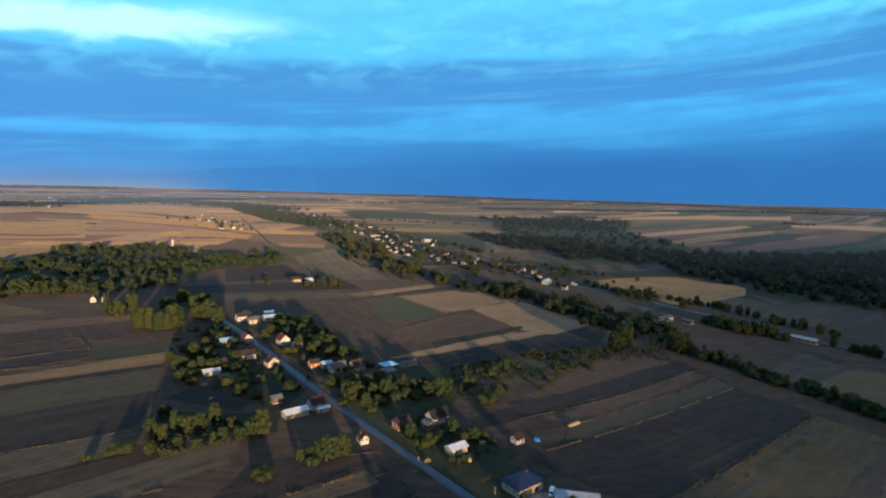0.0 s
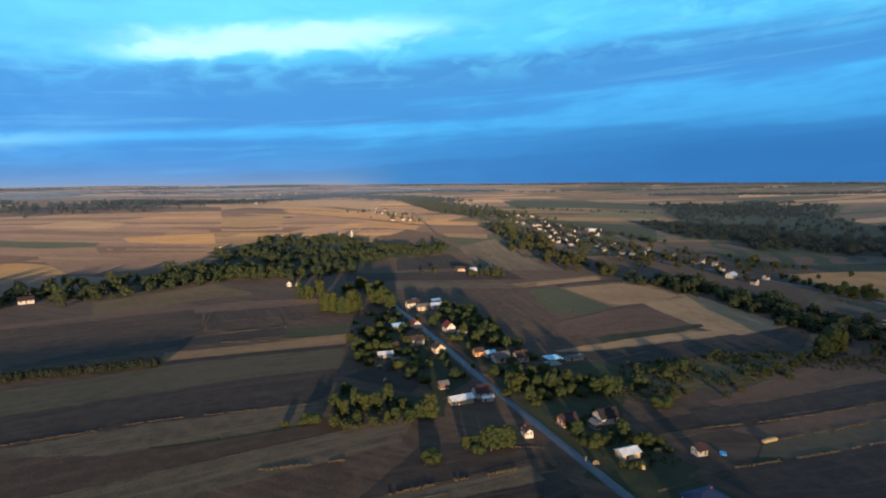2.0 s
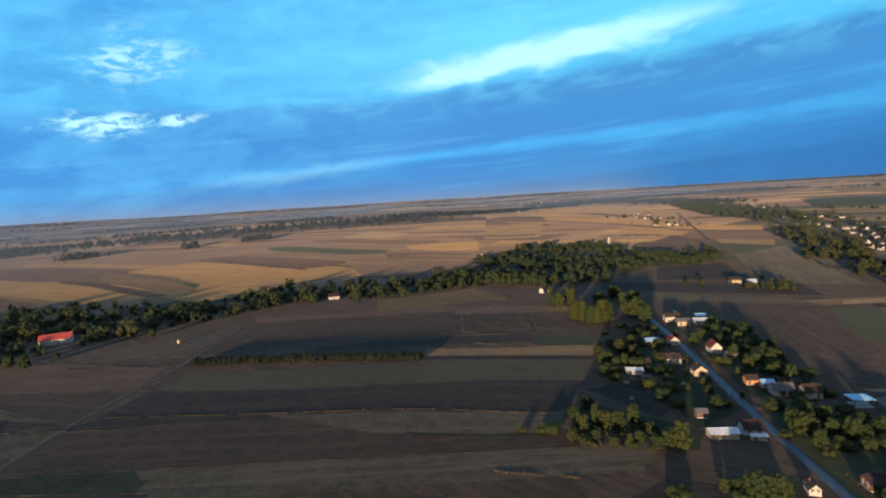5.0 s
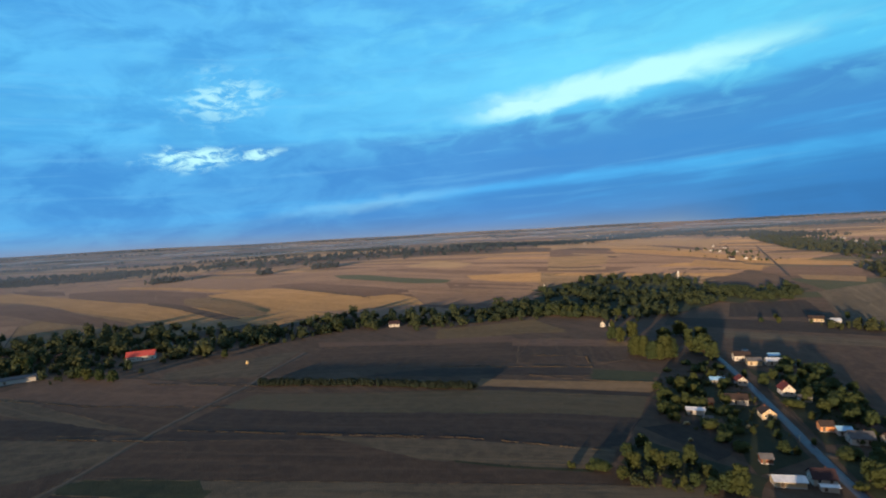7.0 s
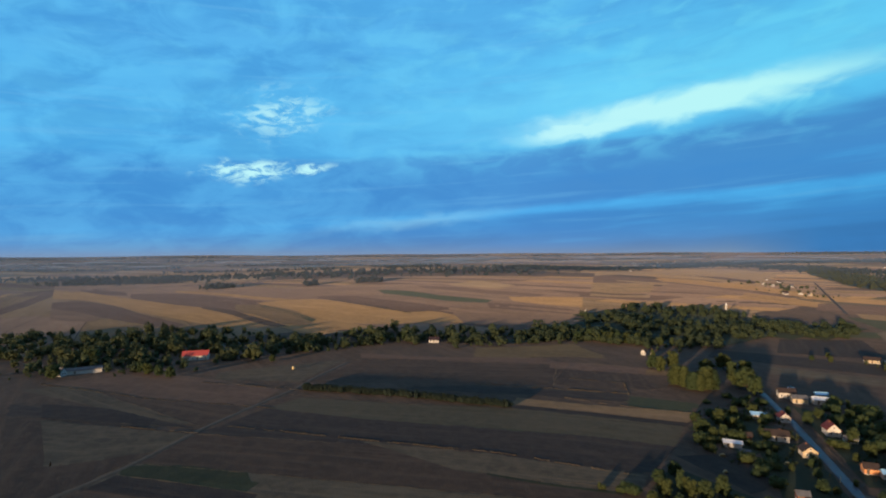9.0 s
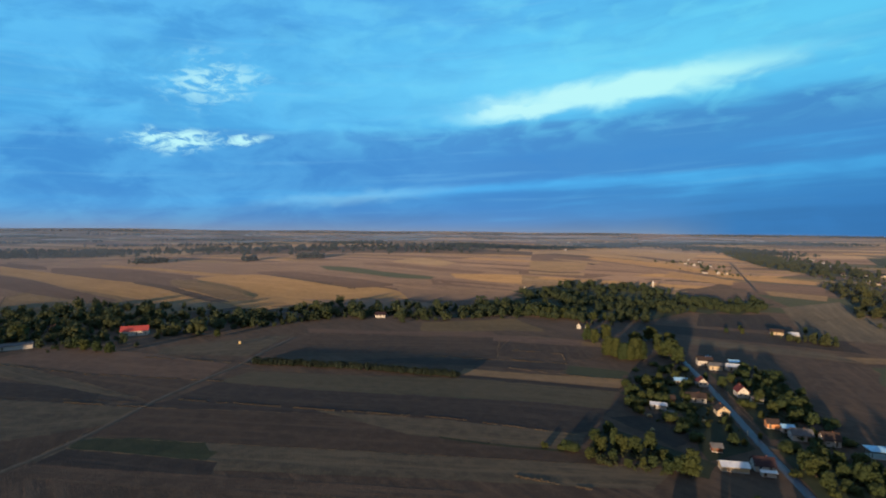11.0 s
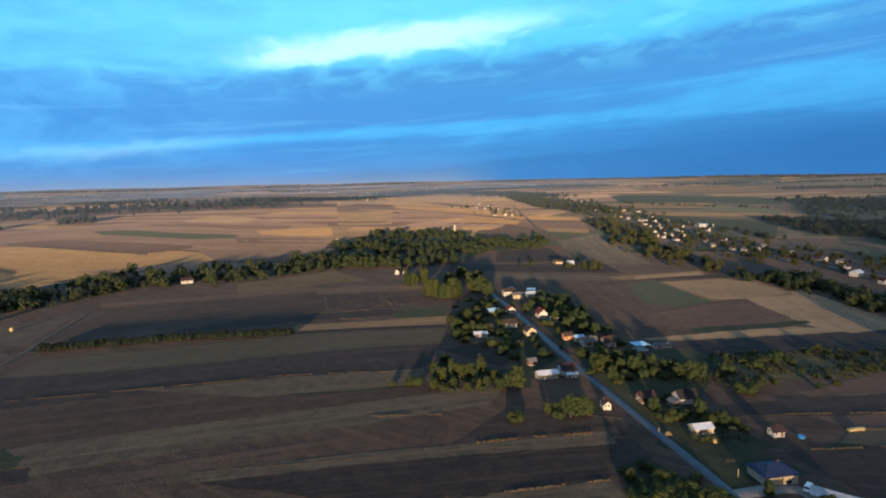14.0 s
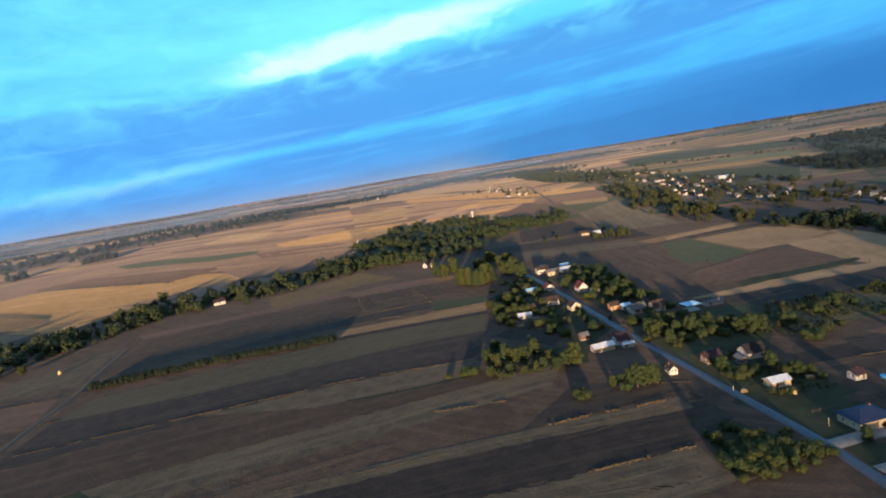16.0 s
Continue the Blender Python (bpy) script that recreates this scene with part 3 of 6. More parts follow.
def road(points, width, name, material):
    """A lane along a bent line, a hand above the fields, with sloping shoulders."""
    pts = np.array(points, float)
    run = np.r_[0, np.cumsum(np.hypot(*np.diff(pts, axis=0).T))]
    s = np.linspace(0, run[-1], int(run[-1] / 5) + 2)
    xy = np.stack([np.interp(s, run, pts[:, 0]), np.interp(s, run, pts[:, 1])], -1)
    for _ in range(3):
        xy[1:-1] = (xy[:-2] + 2 * xy[1:-1] + xy[2:]) / 4
    LANES.append((xy, width / 2 + 3.2))
    way = np.gradient(xy, axis=0)
    way /= np.linalg.norm(way, axis=1)[:, None]
    side = np.stack([-way[:, 1], way[:, 0]], -1)
    rng = np.random.default_rng(int(run[-1]))
    crest = 0.25 if name != "dirt_track" else 0.14
    verts = []
    for i, (p, q) in enumerate(zip(xy, side)):
        jit = rng.normal(0, 0.05 * width / 5, 2)
        for off, up in ((-0.5 * width - 0.5, 0.0), (-0.5 * width + jit[0], crest), (0, crest + 0.05), (0.5 * width + jit[1], crest), (0.5 * width + 0.5, 0.0)):
            w = p + q * off
            verts.append((w[0], w[1], gz(*w) + up + 0.0002 * np.hypot(*w)))
    me = mesh_of(name, verts, grid_faces(len(xy), 5), material, [(v[0], v[1]) for v in verts])
    label = {"road": "narrow grey asphalt village road", "driveway": "pale gravel driveway", "dirt_track": "pale dirt farm track"}[name]
    tagged(new(name, smooth(me)), label, name.replace("_", " "), kind="structure")


# ---- trees ----
def tube(a, b, ra, rb, k=6):
    a, b = Vector(a), Vector(b)
    turn = (b - a).to_track_quat("Z", "Y").to_matrix()
    verts = [tuple(p + turn @ Vector((math.cos(t) * r, math.sin(t) * r, 0))) for p, r in ((a, ra), (b, rb)) for t in (2 * math.pi * i / k for i in range(k))]
    return verts, [(i, (i + 1) % k, k + (i + 1) % k, k + i) for i in range(k)] + [tuple(range(k, 2 * k))]


def fuse(*shapes):
    verts, faces = [], []
    for v, f in shapes:
        n = len(verts)
        verts += [tuple(p) for p in v]
        faces += [tuple(i + n for i in q) for q in f]
    return verts, faces


def lump(rng, centre, radii, rings=4, k=7, rough=0.22):
    """An uneven dark heart of a leaf mass."""
    verts = [(centre[0], centre[1], centre[2] + radii[2])]
    for i in range(1, rings):
        up, out = math.cos(math.pi * i / rings), math.sin(math.pi * i / rings)
        for j in range(k):
            t, s = 2 * math.pi * (j + 0.5 * (i % 2)) / k, 1 + rng.uniform(-rough, rough)
            verts.append((centre[0] + radii[0] * out * math.cos(t) * s, centre[1] + radii[1] * out * math.sin(t) * s, centre[2] + radii[2] * up * s))
    verts.append((centre[0], centre[1], centre[2] - radii[2]))
    faces = [(0, 1 + j, 1 + (j + 1) % k) for j in range(k)]
    for i in range(rings - 2):
        a, b = 1 + i * k, 1 + (i + 1) * k
        faces += [(a + j, b + j, b + (j + 1) % k, a + (j + 1) % k) for j in range(k)]
    last, a = len(verts) - 1, 1 + (rings - 2) * k
    return verts, faces + [(a + (j + 1) % k, a + j, last) for j in range(k)]


def sprays(rng, lobes, count, size):
    """Leaf sprays, small bent pieces, over and round the lobes of a crown."""
    verts, faces = [], []
    weight = np.array([r[0] * r[1] + r[0] * r[2] for _, r in lobes])
    pick = rng.choice(len(lobes), count, p=weight / weight.sum())
    for i in pick:
        (c, r) = lobes[i]
        d = rng.normal(size=3)
        d /= np.linalg.norm(d)
        if d[2] < -0.5:
            d[2] *= -0.6
        p = np.array(c) + d * np.array(r) * rng.uniform(0.80, 1.30)
        a = np.cross(d, rng.normal(size=3))
        a /= np.linalg.norm(a) + 1e-9
        b = np.cross(d, a) + d * rng.uniform(-0.5, 0.5)
        s, t = size * rng.uniform(0.6, 1.3), size * rng.uniform(0.45, 1.0)
        n = len(verts)
        verts += [tuple(p - a * s), tuple(p + b * t + d * 0.2 * s), tuple(p + a * s), tuple(p - b * t - d * 0.15 * s)]
        faces += [(n, n + 1, n + 2), (n, n + 2, n + 3)]
    return verts, faces


def crown_lobes(rng, kind):
    """Lobes of a crown for a plant 10 m high."""
    lobes = []
    if kind == "poplar":
        for k in range(6):
            z = 1.4 + 1.4 * k
            w = 2.5 * (1 - ((z - 4.2) / 7.4) ** 2)
            lobes.append(((rng.uniform(-0.35, 0.35), rng.uniform(-0.35, 0.35), z), (w, w, 1.25)))
    elif kind == "bush":
        for k in range(6):
            t, d = rng.uniform(0, 6.28), rng.uniform(1.5, 4.5)
            h = rng.uniform(2.6, 4.8)
            lobes.append(((d * math.cos(t), d * math.sin(t), h), (rng.uniform(2.6, 3.8), rng.uniform(2.6, 3.8), h)))
    else:
        wide = {"round": 3.2, "mixed": 2.2, "wood": 3.4}.get(kind, 3.2)
        many = 14 if kind == "wood" else 22
        sx, sy = rng.uniform(0.8, 1.15, 2)
        lobes.append(((0, 0, 5.2), (wide * 0.62 * sx, wide * 0.62 * sy, 3.4)))
        for k in range(many):
            t = 6.28 * (k * 0.618 + rng.uniform(-0.1, 0.1))
            z = 1.3 + 7.3 * ((k + rng.uniform(0, 1)) / many)
            girth = math.sqrt(max(0.08, 1 - ((z - 4.6) / 5.2) ** 2))
            d = wide * girth * rng.uniform(0.45, 0.85)
            s = (rng.uniform(0.30, 0.50) if kind == "wood" else rng.uniform(0.24, 0.44)) * wide
            lobes.append(((d * sx * math.cos(t), d * sy * math.sin(t), z), (s, s * rng.uniform(0.8, 1.2), s * rng.uniform(0.8, 1.3))))
    return lobes


PROTOS, USED = {}, set()


def proto(kind, fine, i):
    """A plant 10 m high, built once for each shape."""
    key = (kind, fine, i)
    if key in PROTOS:
        return key
    rng = np.random.default_rng(100 + i * 7 + len(kind) + 50 * fine)
    name = "bush" if kind == "bush" else "tree"
    top = new(name)
    lobes = crown_lobes(rng, kind)
    if kind == "bush":
        stems = [tube((0, 0, -0.8), (c[0] * 0.7, c[1] * 0.7, c[2]), 0.22, 0.08, 5) for c, _ in lobes[:4]]
    else:
        stems = [tube((0, 0, -0.8), (rng.uniform(-0.2, 0.2), rng.uniform(-0.2, 0.2), 5.5), 0.30, 0.14), tube((0, 0, 5.2), (0.2, 0, 8.3), 0.14, 0.04, 5)]
        for c, r in lobes[1:6]:
            stems.append(tube((0, 0, max(1.6, c[2] * 0.5)), (c[0] * 0.9, c[1] * 0.9, c[2]), 0.13, 0.04, 5))
    part("stem" if kind == "bush" else "trunk", fuse(*stems), BARK, top)
    hearts = [lump(rng, c, tuple(0.82 * q for q in r), 4, 7, 0.25) for c, r in lobes]
    size = {(True, "bush"): 0.60, (False, "bush"): 0.9}.get((fine, kind), 0.34 if fine else 0.56)
    count = (1300 if kind == "bush" else 2200) if fine else 620
    part("crown", fuse(*hearts, sprays(rng, lobes, count, size)), LEAF, top)
    PROTOS[key] = top
    return key


TREE_WORDS = {"poplar": "tall narrow poplar with yellowing olive leaves", "bush": "low spreading bush with olive green leaves",
              "round": "broad leafy tree with olive green crown", "mixed": "upright leafy tree with yellow green crown"}


def set_plant(kind, x, y, h, where, rng, fine):
    key = proto(kind, fine, int(rng.integers(3 if fine else 4)))
    high = h / (7.0 if kind == "bush" else 10.0)
    wide = high * rng.uniform(0.8, 1.4)
    high *= rng.uniform(0.8, 1.12)
    m = pose(x, y, gz(x, y), 0, 0, rng.uniform(0, 360)) @ Matrix.Diagonal((wide, wide, high, 1))
    top = PROTOS[key]
    if key in USED:
        top = copy_thing(top, m)
        top.scale = (wide, wide, high)
    else:
        USED.add(key)
        top.matrix_basis = m
    tagged(top, TREE_WORDS[kind], "bush" if kind == "bush" else "tree", where)


def plant(kind, where, *spots):
    rng = np.random.default_rng(int(abs(spots[0][0] * 13 + spots[0][1])))
    for x, y, h in spots:
        set_plant(kind, x, y, h * (0.76 if "garden" in where else 0.78 if "row" in where else 0.92), where, rng, True)


# yards and views kept free of trees: middle and radius
CLEAR = [(-414.5, 282, 11), (-400, 272, 11), (-385, 262, 11), (-450.5, 76, 14), (-432, 73, 13), (-446, 1, 12), (-425, 0, 12)]


def belt(points, width, count, low, high, where, single=False):
    """Trees scattered along a bent line: single trees, or one closed mass where nobody could count them."""
    rng = np.random.default_rng(count + int(abs(points[0][0])))
    pts = np.array(points, float)
    run = np.r_[0, np.cumsum(np.hypot(*np.diff(pts, axis=0).T))]
    spots = []
    for k in range(count):
        s = (k + rng.uniform(0, 1)) / count * run[-1]
        x = np.interp(s, run, pts[:, 0]) + rng.uniform(-0.5, 0.5) * width
        y = np.interp(s, run, pts[:, 1]) + rng.uniform(-0.5, 0.5) * width
        h = rng.uniform(low, high)
        if on_lane(x, y) or any(math.hypot(x - a, y - b) < c for a, b, c in CLEAR):
            continue
        if not single:
            if math.sin(s / 23.0) + math.sin(s / 9.7 + 1) < -1.0 and rng.random() < 0.75:
                continue
            tuft = 0.72 + 0.34 * math.sin(s / 17.0 + 3) * math.sin(s / 7.3)
            spots.append((x, y, h * tuft * rng.choice([0.6, 0.85, 1.0, 1.0, 1.35])))
            continue
        kind = "bush" if h < 4.5 or rng.random() < 0.2 else ("mixed" if rng.random() < 0.3 else "round")
        if kind == "bush":
            h *= 0.7 if h > 4.5 else 1.0
        set_plant(kind, x, y, h, where, rng, False)
    if spots:
        stand("tree_belt", "leafy olive green " + where, "trees", spots, rng, LEAF_WOOD, 110, 0.85)


def inside(x, y, poly):
    hit = False
    for (x1, y1), (x2, y2) in zip(poly, poly[1:] + poly[:1]):
        if (y1 > y) != (y2 > y) and x < (x2 - x1) * (y - y1) / (y2 - y1) + x1:
            hit = not hit
    return hit


def stand(name, label, category, spots, rng, material, count, size, hearts_only=False):
    """A closed stand of trees as one mass of crowns."""
    shapes = []
    for i in range(6):
        lobes = crown_lobes(rng, "wood")
        body = [lump(rng, c, tuple(0.86 * q for q in r), 3, 4 if hearts_only else 6, 0.28) for c, r in lobes[:3 if hearts_only else 10]]
        v, f = fuse(*body, sprays(rng, lobes, count, size), tube((0, 0, -1), (0, 0, 5), 0.3, 0.2, 4))
        shapes.append((np.array(v), f))
    verts, faces, n = [], [], 0
    for x, y, h in spots:
        v, f = shapes[rng.integers(6)]
        t, s, w = rng.uniform(0, 6.28), h / 10, h / 10 * rng.uniform(0.95, 1.6)
        turn = np.array([[math.cos(t) * w, -math.sin(t) * w, 0], [math.sin(t) * w, math.cos(t) * w, 0], [0, 0, s]])
        verts.append(v @ turn.T + (x, y, gz(x, y)))
        faces += [tuple(i + n for i in q) for q in f]
        n += len(v)
    me = mesh_of(name, np.concatenate(verts), faces, material)
    tagged(new(name, me), label, category, kind="stuff")


def wood(poly, count, low, high):
    rng = np.random.default_rng(count)
    xs, ys = [p[0] for p in poly], [p[1] for p in poly]
    spots = []
    left = count
    while len(spots) < left:
        x, y = rng.uniform(min(xs), max(xs)), rng.uniform(min(ys), max(ys))
        if not inside(x, y, poly):
            continue
        clump = noise.noise((x / 46, y / 46, 2.0)) + 0.5 * noise.noise((x / 17, y / 17, 5.0))
        reach = math.hypot(x, y)
        lane = any(abs(reach - d - 16 * math.sin(x / 31 + d)) < w for d, w in ((618, 15), (684, 11), (752, 13))) and max(xs) < 0
        if (clump < -0.42 or lane) and rng.random() < 0.9:
            left -= 1
            continue
        spots.append((x, y, rng.uniform(low, high) * (1.0 + 0.55 * max(-0.5, min(0.6, clump)))))
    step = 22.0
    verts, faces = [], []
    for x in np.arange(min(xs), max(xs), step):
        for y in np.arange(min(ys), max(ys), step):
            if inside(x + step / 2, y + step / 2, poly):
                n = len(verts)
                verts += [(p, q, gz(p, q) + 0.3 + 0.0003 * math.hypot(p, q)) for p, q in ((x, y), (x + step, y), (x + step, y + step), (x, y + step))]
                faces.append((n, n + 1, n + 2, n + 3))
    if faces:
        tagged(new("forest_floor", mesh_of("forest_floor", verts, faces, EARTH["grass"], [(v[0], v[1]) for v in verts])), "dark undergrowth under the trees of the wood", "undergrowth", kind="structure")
    # woods on the right take the leaf colour with shade put in
    stand("wood", "dense olive green deciduous wood among the fields", "woodland", spots, rng, LEAF_SHADE_HEDGE if max(xs) > 300 else LEAF_WOOD, 50 if max(ys) > 1000 else 110, 0.8)


def hedge_row(points, width, count, tall):
    """A closed low hedge along a bent line."""
    rng = np.random.default_rng(count)
    pts = np.array(points, float)
    run = np.r_[0, np.cumsum(np.hypot(*np.diff(pts, axis=0).T))]
    spots = []
    for k in range(count):
        s = (k + rng.uniform(0, 1)) / count * run[-1]
        side = rng.uniform(-0.5, 0.5, 2) * width
        spots.append((np.interp(s, run, pts[:, 0]) + side[0], np.interp(s, run, pts[:, 1]) + side[1], tall * rng.uniform(0.8, 1.15)))
    stand("hedge", "dense dark green hedge between two fields", "hedge", spots, rng, LEAF_SHADE_HEDGE, 110, 0.85)


def scrub_patch(poly, count, words="low tangled scrub on waste ground"):
    """Low weeds and young bushes grown together."""
    rng = np.random.default_rng(count)
    xs, ys = [p[0] for p in poly], [p[1] for p in poly]
    spots = []
    while len(spots) < count:
        x, y = rng.uniform(min(xs), max(xs)), rng.uniform(min(ys), max(ys))
        lush = noise.noise((x / 19, y / 19, 8.0))
        if inside(x, y, poly) and lush > -0.25 and not on_lane(x, y) and not any(math.hypot(x - a, y - b) < c for a, b, c in FOOT):
            spots.append((x, y, rng.uniform(0.7, 1.7) * (1 + max(0.0, lush) * 2.2)))
    stand("scrub", words, "scrub", spots, rng, LEAF_WOOD, 44, 1.2, True)


def far_band(points, width, count):
    rng = np.random.default_rng(count + int(abs(points[0][1])))
    pts = np.array(points, float)
    run = np.r_[0, np.cumsum(np.hypot(*np.diff(pts, axis=0).T))]
    spots = []
    for k in range(2 * count):
        s = rng.uniform(0, 1) * run[-1]
        x = np.interp(s, run, pts[:, 0]) + rng.normal(0, 0.35) * width
        y = np.interp(s, run, pts[:, 1]) + rng.normal(0, 0.35) * width
        spots.append((x, y, rng.uniform(6, 14)))
    stand("far_trees", "distant dark band of trees on the plain", "trees", spots, rng, LEAF_HAZED, 10, 2.0, True)


def dry_weeds(points, spread, count, tall):
    """A ragged line of pale dry stalks on a field edge."""
    rng = np.random.default_rng(count)
    pts = np.array(points, float)
    run = np.r_[0, np.cumsum(np.hypot(*np.diff(pts, axis=0).T))]
    verts, faces = [], []
    for k in range(count // 2):
        s = rng.uniform(0, 1) * run[-1]
        if math.sin(s / 2.1 + count) + math.sin(s / 5.3) < -0.5:
            continue
        x = np.interp(s, run, pts[:, 0]) + rng.normal(0, 0.6 * spread)
        y = np.interp(s, run, pts[:, 1]) + rng.normal(0, 0.6 * spread)
        z, h = gz(x, y) + 0.1, tall * rng.uniform(0.3, 0.9)
        for _ in range(3):
            t, w = rng.uniform(0, 6.28), rng.uniform(0.07, 0.2)
            dx, dy, lx, ly = math.cos(t) * w, math.sin(t) * w, *rng.uniform(-0.4, 0.4, 2)
            n = len(verts)
            verts += [(x - dx, y - dy, z), (x + dx, y + dy, z), (x + lx + dx * 0.6, y + ly, z + h), (x + lx - dx * 0.6, y + ly, z + h * 0.9)]
            faces.append((n, n + 1, n + 2, n + 3))
    tagged(new("dry_weeds", mesh_of("dry_weeds", verts, faces, DRY_STEMS)), "pale dry weeds along a field edge", "weeds", kind="stuff")


# ---- buildings ----
def box(x0, x1, y0, y1, z0, z1):
    v = [(x, y, z) for z in (z0, z1) for x, y in ((x0, y0), (x1, y0), (x1, y1), (x0, y1))]
    return v, [(3, 2, 1, 0), (4, 5, 6, 7), (0, 1, 5, 4), (1, 2, 6, 5), (2, 3, 7, 6), (3, 0, 4, 7)]


def gable_walls(l, w, h, rise):
    """Walls with a gable at either end of the long axis x, down below the ground line."""
    v = []
    for x in (-l / 2, l / 2):
        v += [(x, -w / 2, -1.2), (x, w / 2, -1.2), (x, w / 2, h), (x, 0, h + rise), (x, -w / 2, h)]
    return v, [(4, 3, 2, 1, 0), (5, 6, 7, 8, 9), (0, 1, 6, 5), (1, 2, 7, 6), (2, 3, 8, 7), (3, 4, 9, 8), (4, 0, 5, 9)]


def slab(p, thick):
    """A thick sheet from a ring of points, thickened upwards."""
    n = len(p)
    v = [tuple(q) for q in p] + [(q[0], q[1], q[2] + thick) for q in p]
    return v, [tuple(range(n))[::-1], tuple(range(n, 2 * n))] + [(i, (i + 1) % n, n + (i + 1) % n, n + i) for i in range(n)]


def gable_roof(l, w, h, rise, eave=0.45):
    k = rise / (w / 2)
    x, y, z0, z1 = l / 2 + eave, w / 2 + eave, h - k * eave + 0.02, h + rise + 0.02
    left = slab([(-x, -y, z0), (x, -y, z0), (x, 0, z1), (-x, 0, z1)], 0.16)
    right = slab([(x, y, z0), (-x, y, z0), (-x, 0.0, z1), (x, 0.0, z1)], 0.16)
    ridge = box(-x, x, -0.14, 0.14, z1 + 0.08, z1 + 0.24)
    return fuse(left, right, ridge)


def hip_roof(l, w, h, rise, eave=0.55):
    x, y, e = l / 2 + eave, w / 2 + eave, max(0.3, l / 2 - w / 2)
    z0, z1 = h, h + rise
    low = [(-x, -y, z0), (x, -y, z0), (x, y, z0), (-x, y, z0)]
    v = low + [(a, b, z0 + 0.18) for a, b, _ in low] + [(-e, 0, z1), (e, 0, z1)]
    return v, [(3, 2, 1, 0), (0, 1, 5, 4), (1, 2, 6, 5), (2, 3, 7, 6), (3, 0, 4, 7), (4, 5, 9, 8), (6, 7, 8, 9), (5, 6, 9), (7, 4, 8)]


def opening(name, parent, x, y, z, wide, high, side, glazed=True):
    """A framed window or a door; side is the wall it sits in: 'x' for a gable wall, 'y' for a long wall."""
    s = 1 if (x if side == "x" else y) > 0 else -1

    def bar(u0, u1, z0, z1, d0, d1):
        a, b = sorted((s * d0, s * d1))
        return box(x + a, x + b, y + u0, y + u1, z0, z1) if side == "x" else box(x + u0, x + u1, y + a, y + b, z0, z1)

    f, k = 0.09, wide / 2
    if glazed:
        ring = [bar(-k, k, z, z + f, -0.05, 0.06), bar(-k, k, z + high - f, z + high, -0.05, 0.06), bar(-k, -k + f, z + f, z + high - f, -0.05, 0.06),
                bar(k - f, k, z + f, z + high - f, -0.05, 0.06), bar(-0.035, 0.035, z + f, z + high - f, -0.05, 0.05)]
        frame_ob = part(name, fuse(*ring), FRAME_W, parent)
        part("pane", bar(-k + f, k - f, z + f, z + high - f, -0.05, 0.025), GLASS, frame_ob)
        part("sill", bar(-k - 0.08, k + 0.08, z - 0.09, z - 0.01, -0.05, 0.16), CONCRETE, frame_ob)
    else:
        door_ob = part(name, bar(-k, k, z, z + high, -0.05, 0.05), WOOD_D, parent)
        part("lintel", bar(-k - 0.1, k + 0.1, z + high, z + high + 0.12, -0.05, 0.09), CONCRETE, door_ob)


FOOT = []


def house(x, y, yaw, l, w, h, rise, walls, roof, label, hip=False, chimney=True, windows=True, name="house", category="house", group=""):
    FOOT.append((x, y, max(l, w) / 2 + 1.5))
    top = new(name)
    top.matrix_basis = pose(x, y, gz(x, y) + 0.2, 0, 0, yaw)
    shell = box(-l / 2, l / 2, -w / 2, w / 2, -1.2, h) if hip else gable_walls(l, w, h, rise)
    part("wall", shell, walls, top)
    roof_ob = part("roof", hip_roof(l, w, h, rise) if hip else gable_roof(l, w, h, rise), roof, top)
    part("plinth", box(-l / 2 - 0.05, l / 2 + 0.05, -w / 2 - 0.05, w / 2 + 0.05, -1.3, 0.25), CONCRETE, top)
    if chimney:
        cx = l * 0.18
        part("chimney", fuse(box(cx - 0.22, cx + 0.22, 0.3, 0.74, h + rise * 0.5, h + rise + 0.4), box(cx - 0.27, cx + 0.27, 0.25, 0.79, h + rise + 0.4, h + rise + 0.5)), BRICK, roof_ob)
    if windows:
        n = max(2, int(l / 3.0))
        for side in (-1, 1):
            for i in range(n):
                at = -l / 2 + l * (i + 0.5) / n
                if side < 0 and i == n // 2:
                    opening("door", top, at, side * w / 2, 0.05, 0.95, 2.05, "y", False)
                else:
                    opening("window", top, at, side * w / 2, 0.95, 1.15, 1.25, "y")
        for side in (-1, 1):
            for at in (-w * 0.23, w * 0.23):
                opening("window", top, side * l / 2, at, 0.95, 1.05, 1.25, "x")
            if not hip and rise > 2:
                opening("window", top, side * l / 2, 0, h + rise * 0.25, 0.8, 0.9, "x")
    return tagged(top, label, category, group)


def shed(x, y, yaw, l, w, h, rise, walls, roof, label):
    """A farm building: big doors, few small windows."""
    top = house(x, y, yaw, l, w, h, rise, walls, roof, label, chimney=False, windows=False, name="shed", category="shed")
    opening("door", top, l / 2, 0, 0.02, min(2.6, w * 0.5), min(2.3, h * 0.9), "x", False)
    opening("door", top, -l * 0.25, -w / 2, 0.02, 1.1, min(2.0, h * 0.85), "y", False)
    for k in range(max(1, int(l / 5))):
        opening("window", top, -l / 2 + l * (k + 0.7) / max(1, int(l / 5)) * 0.9, w / 2, h * 0.45, 0.9, min(0.8, h * 0.35), "y")
    return top


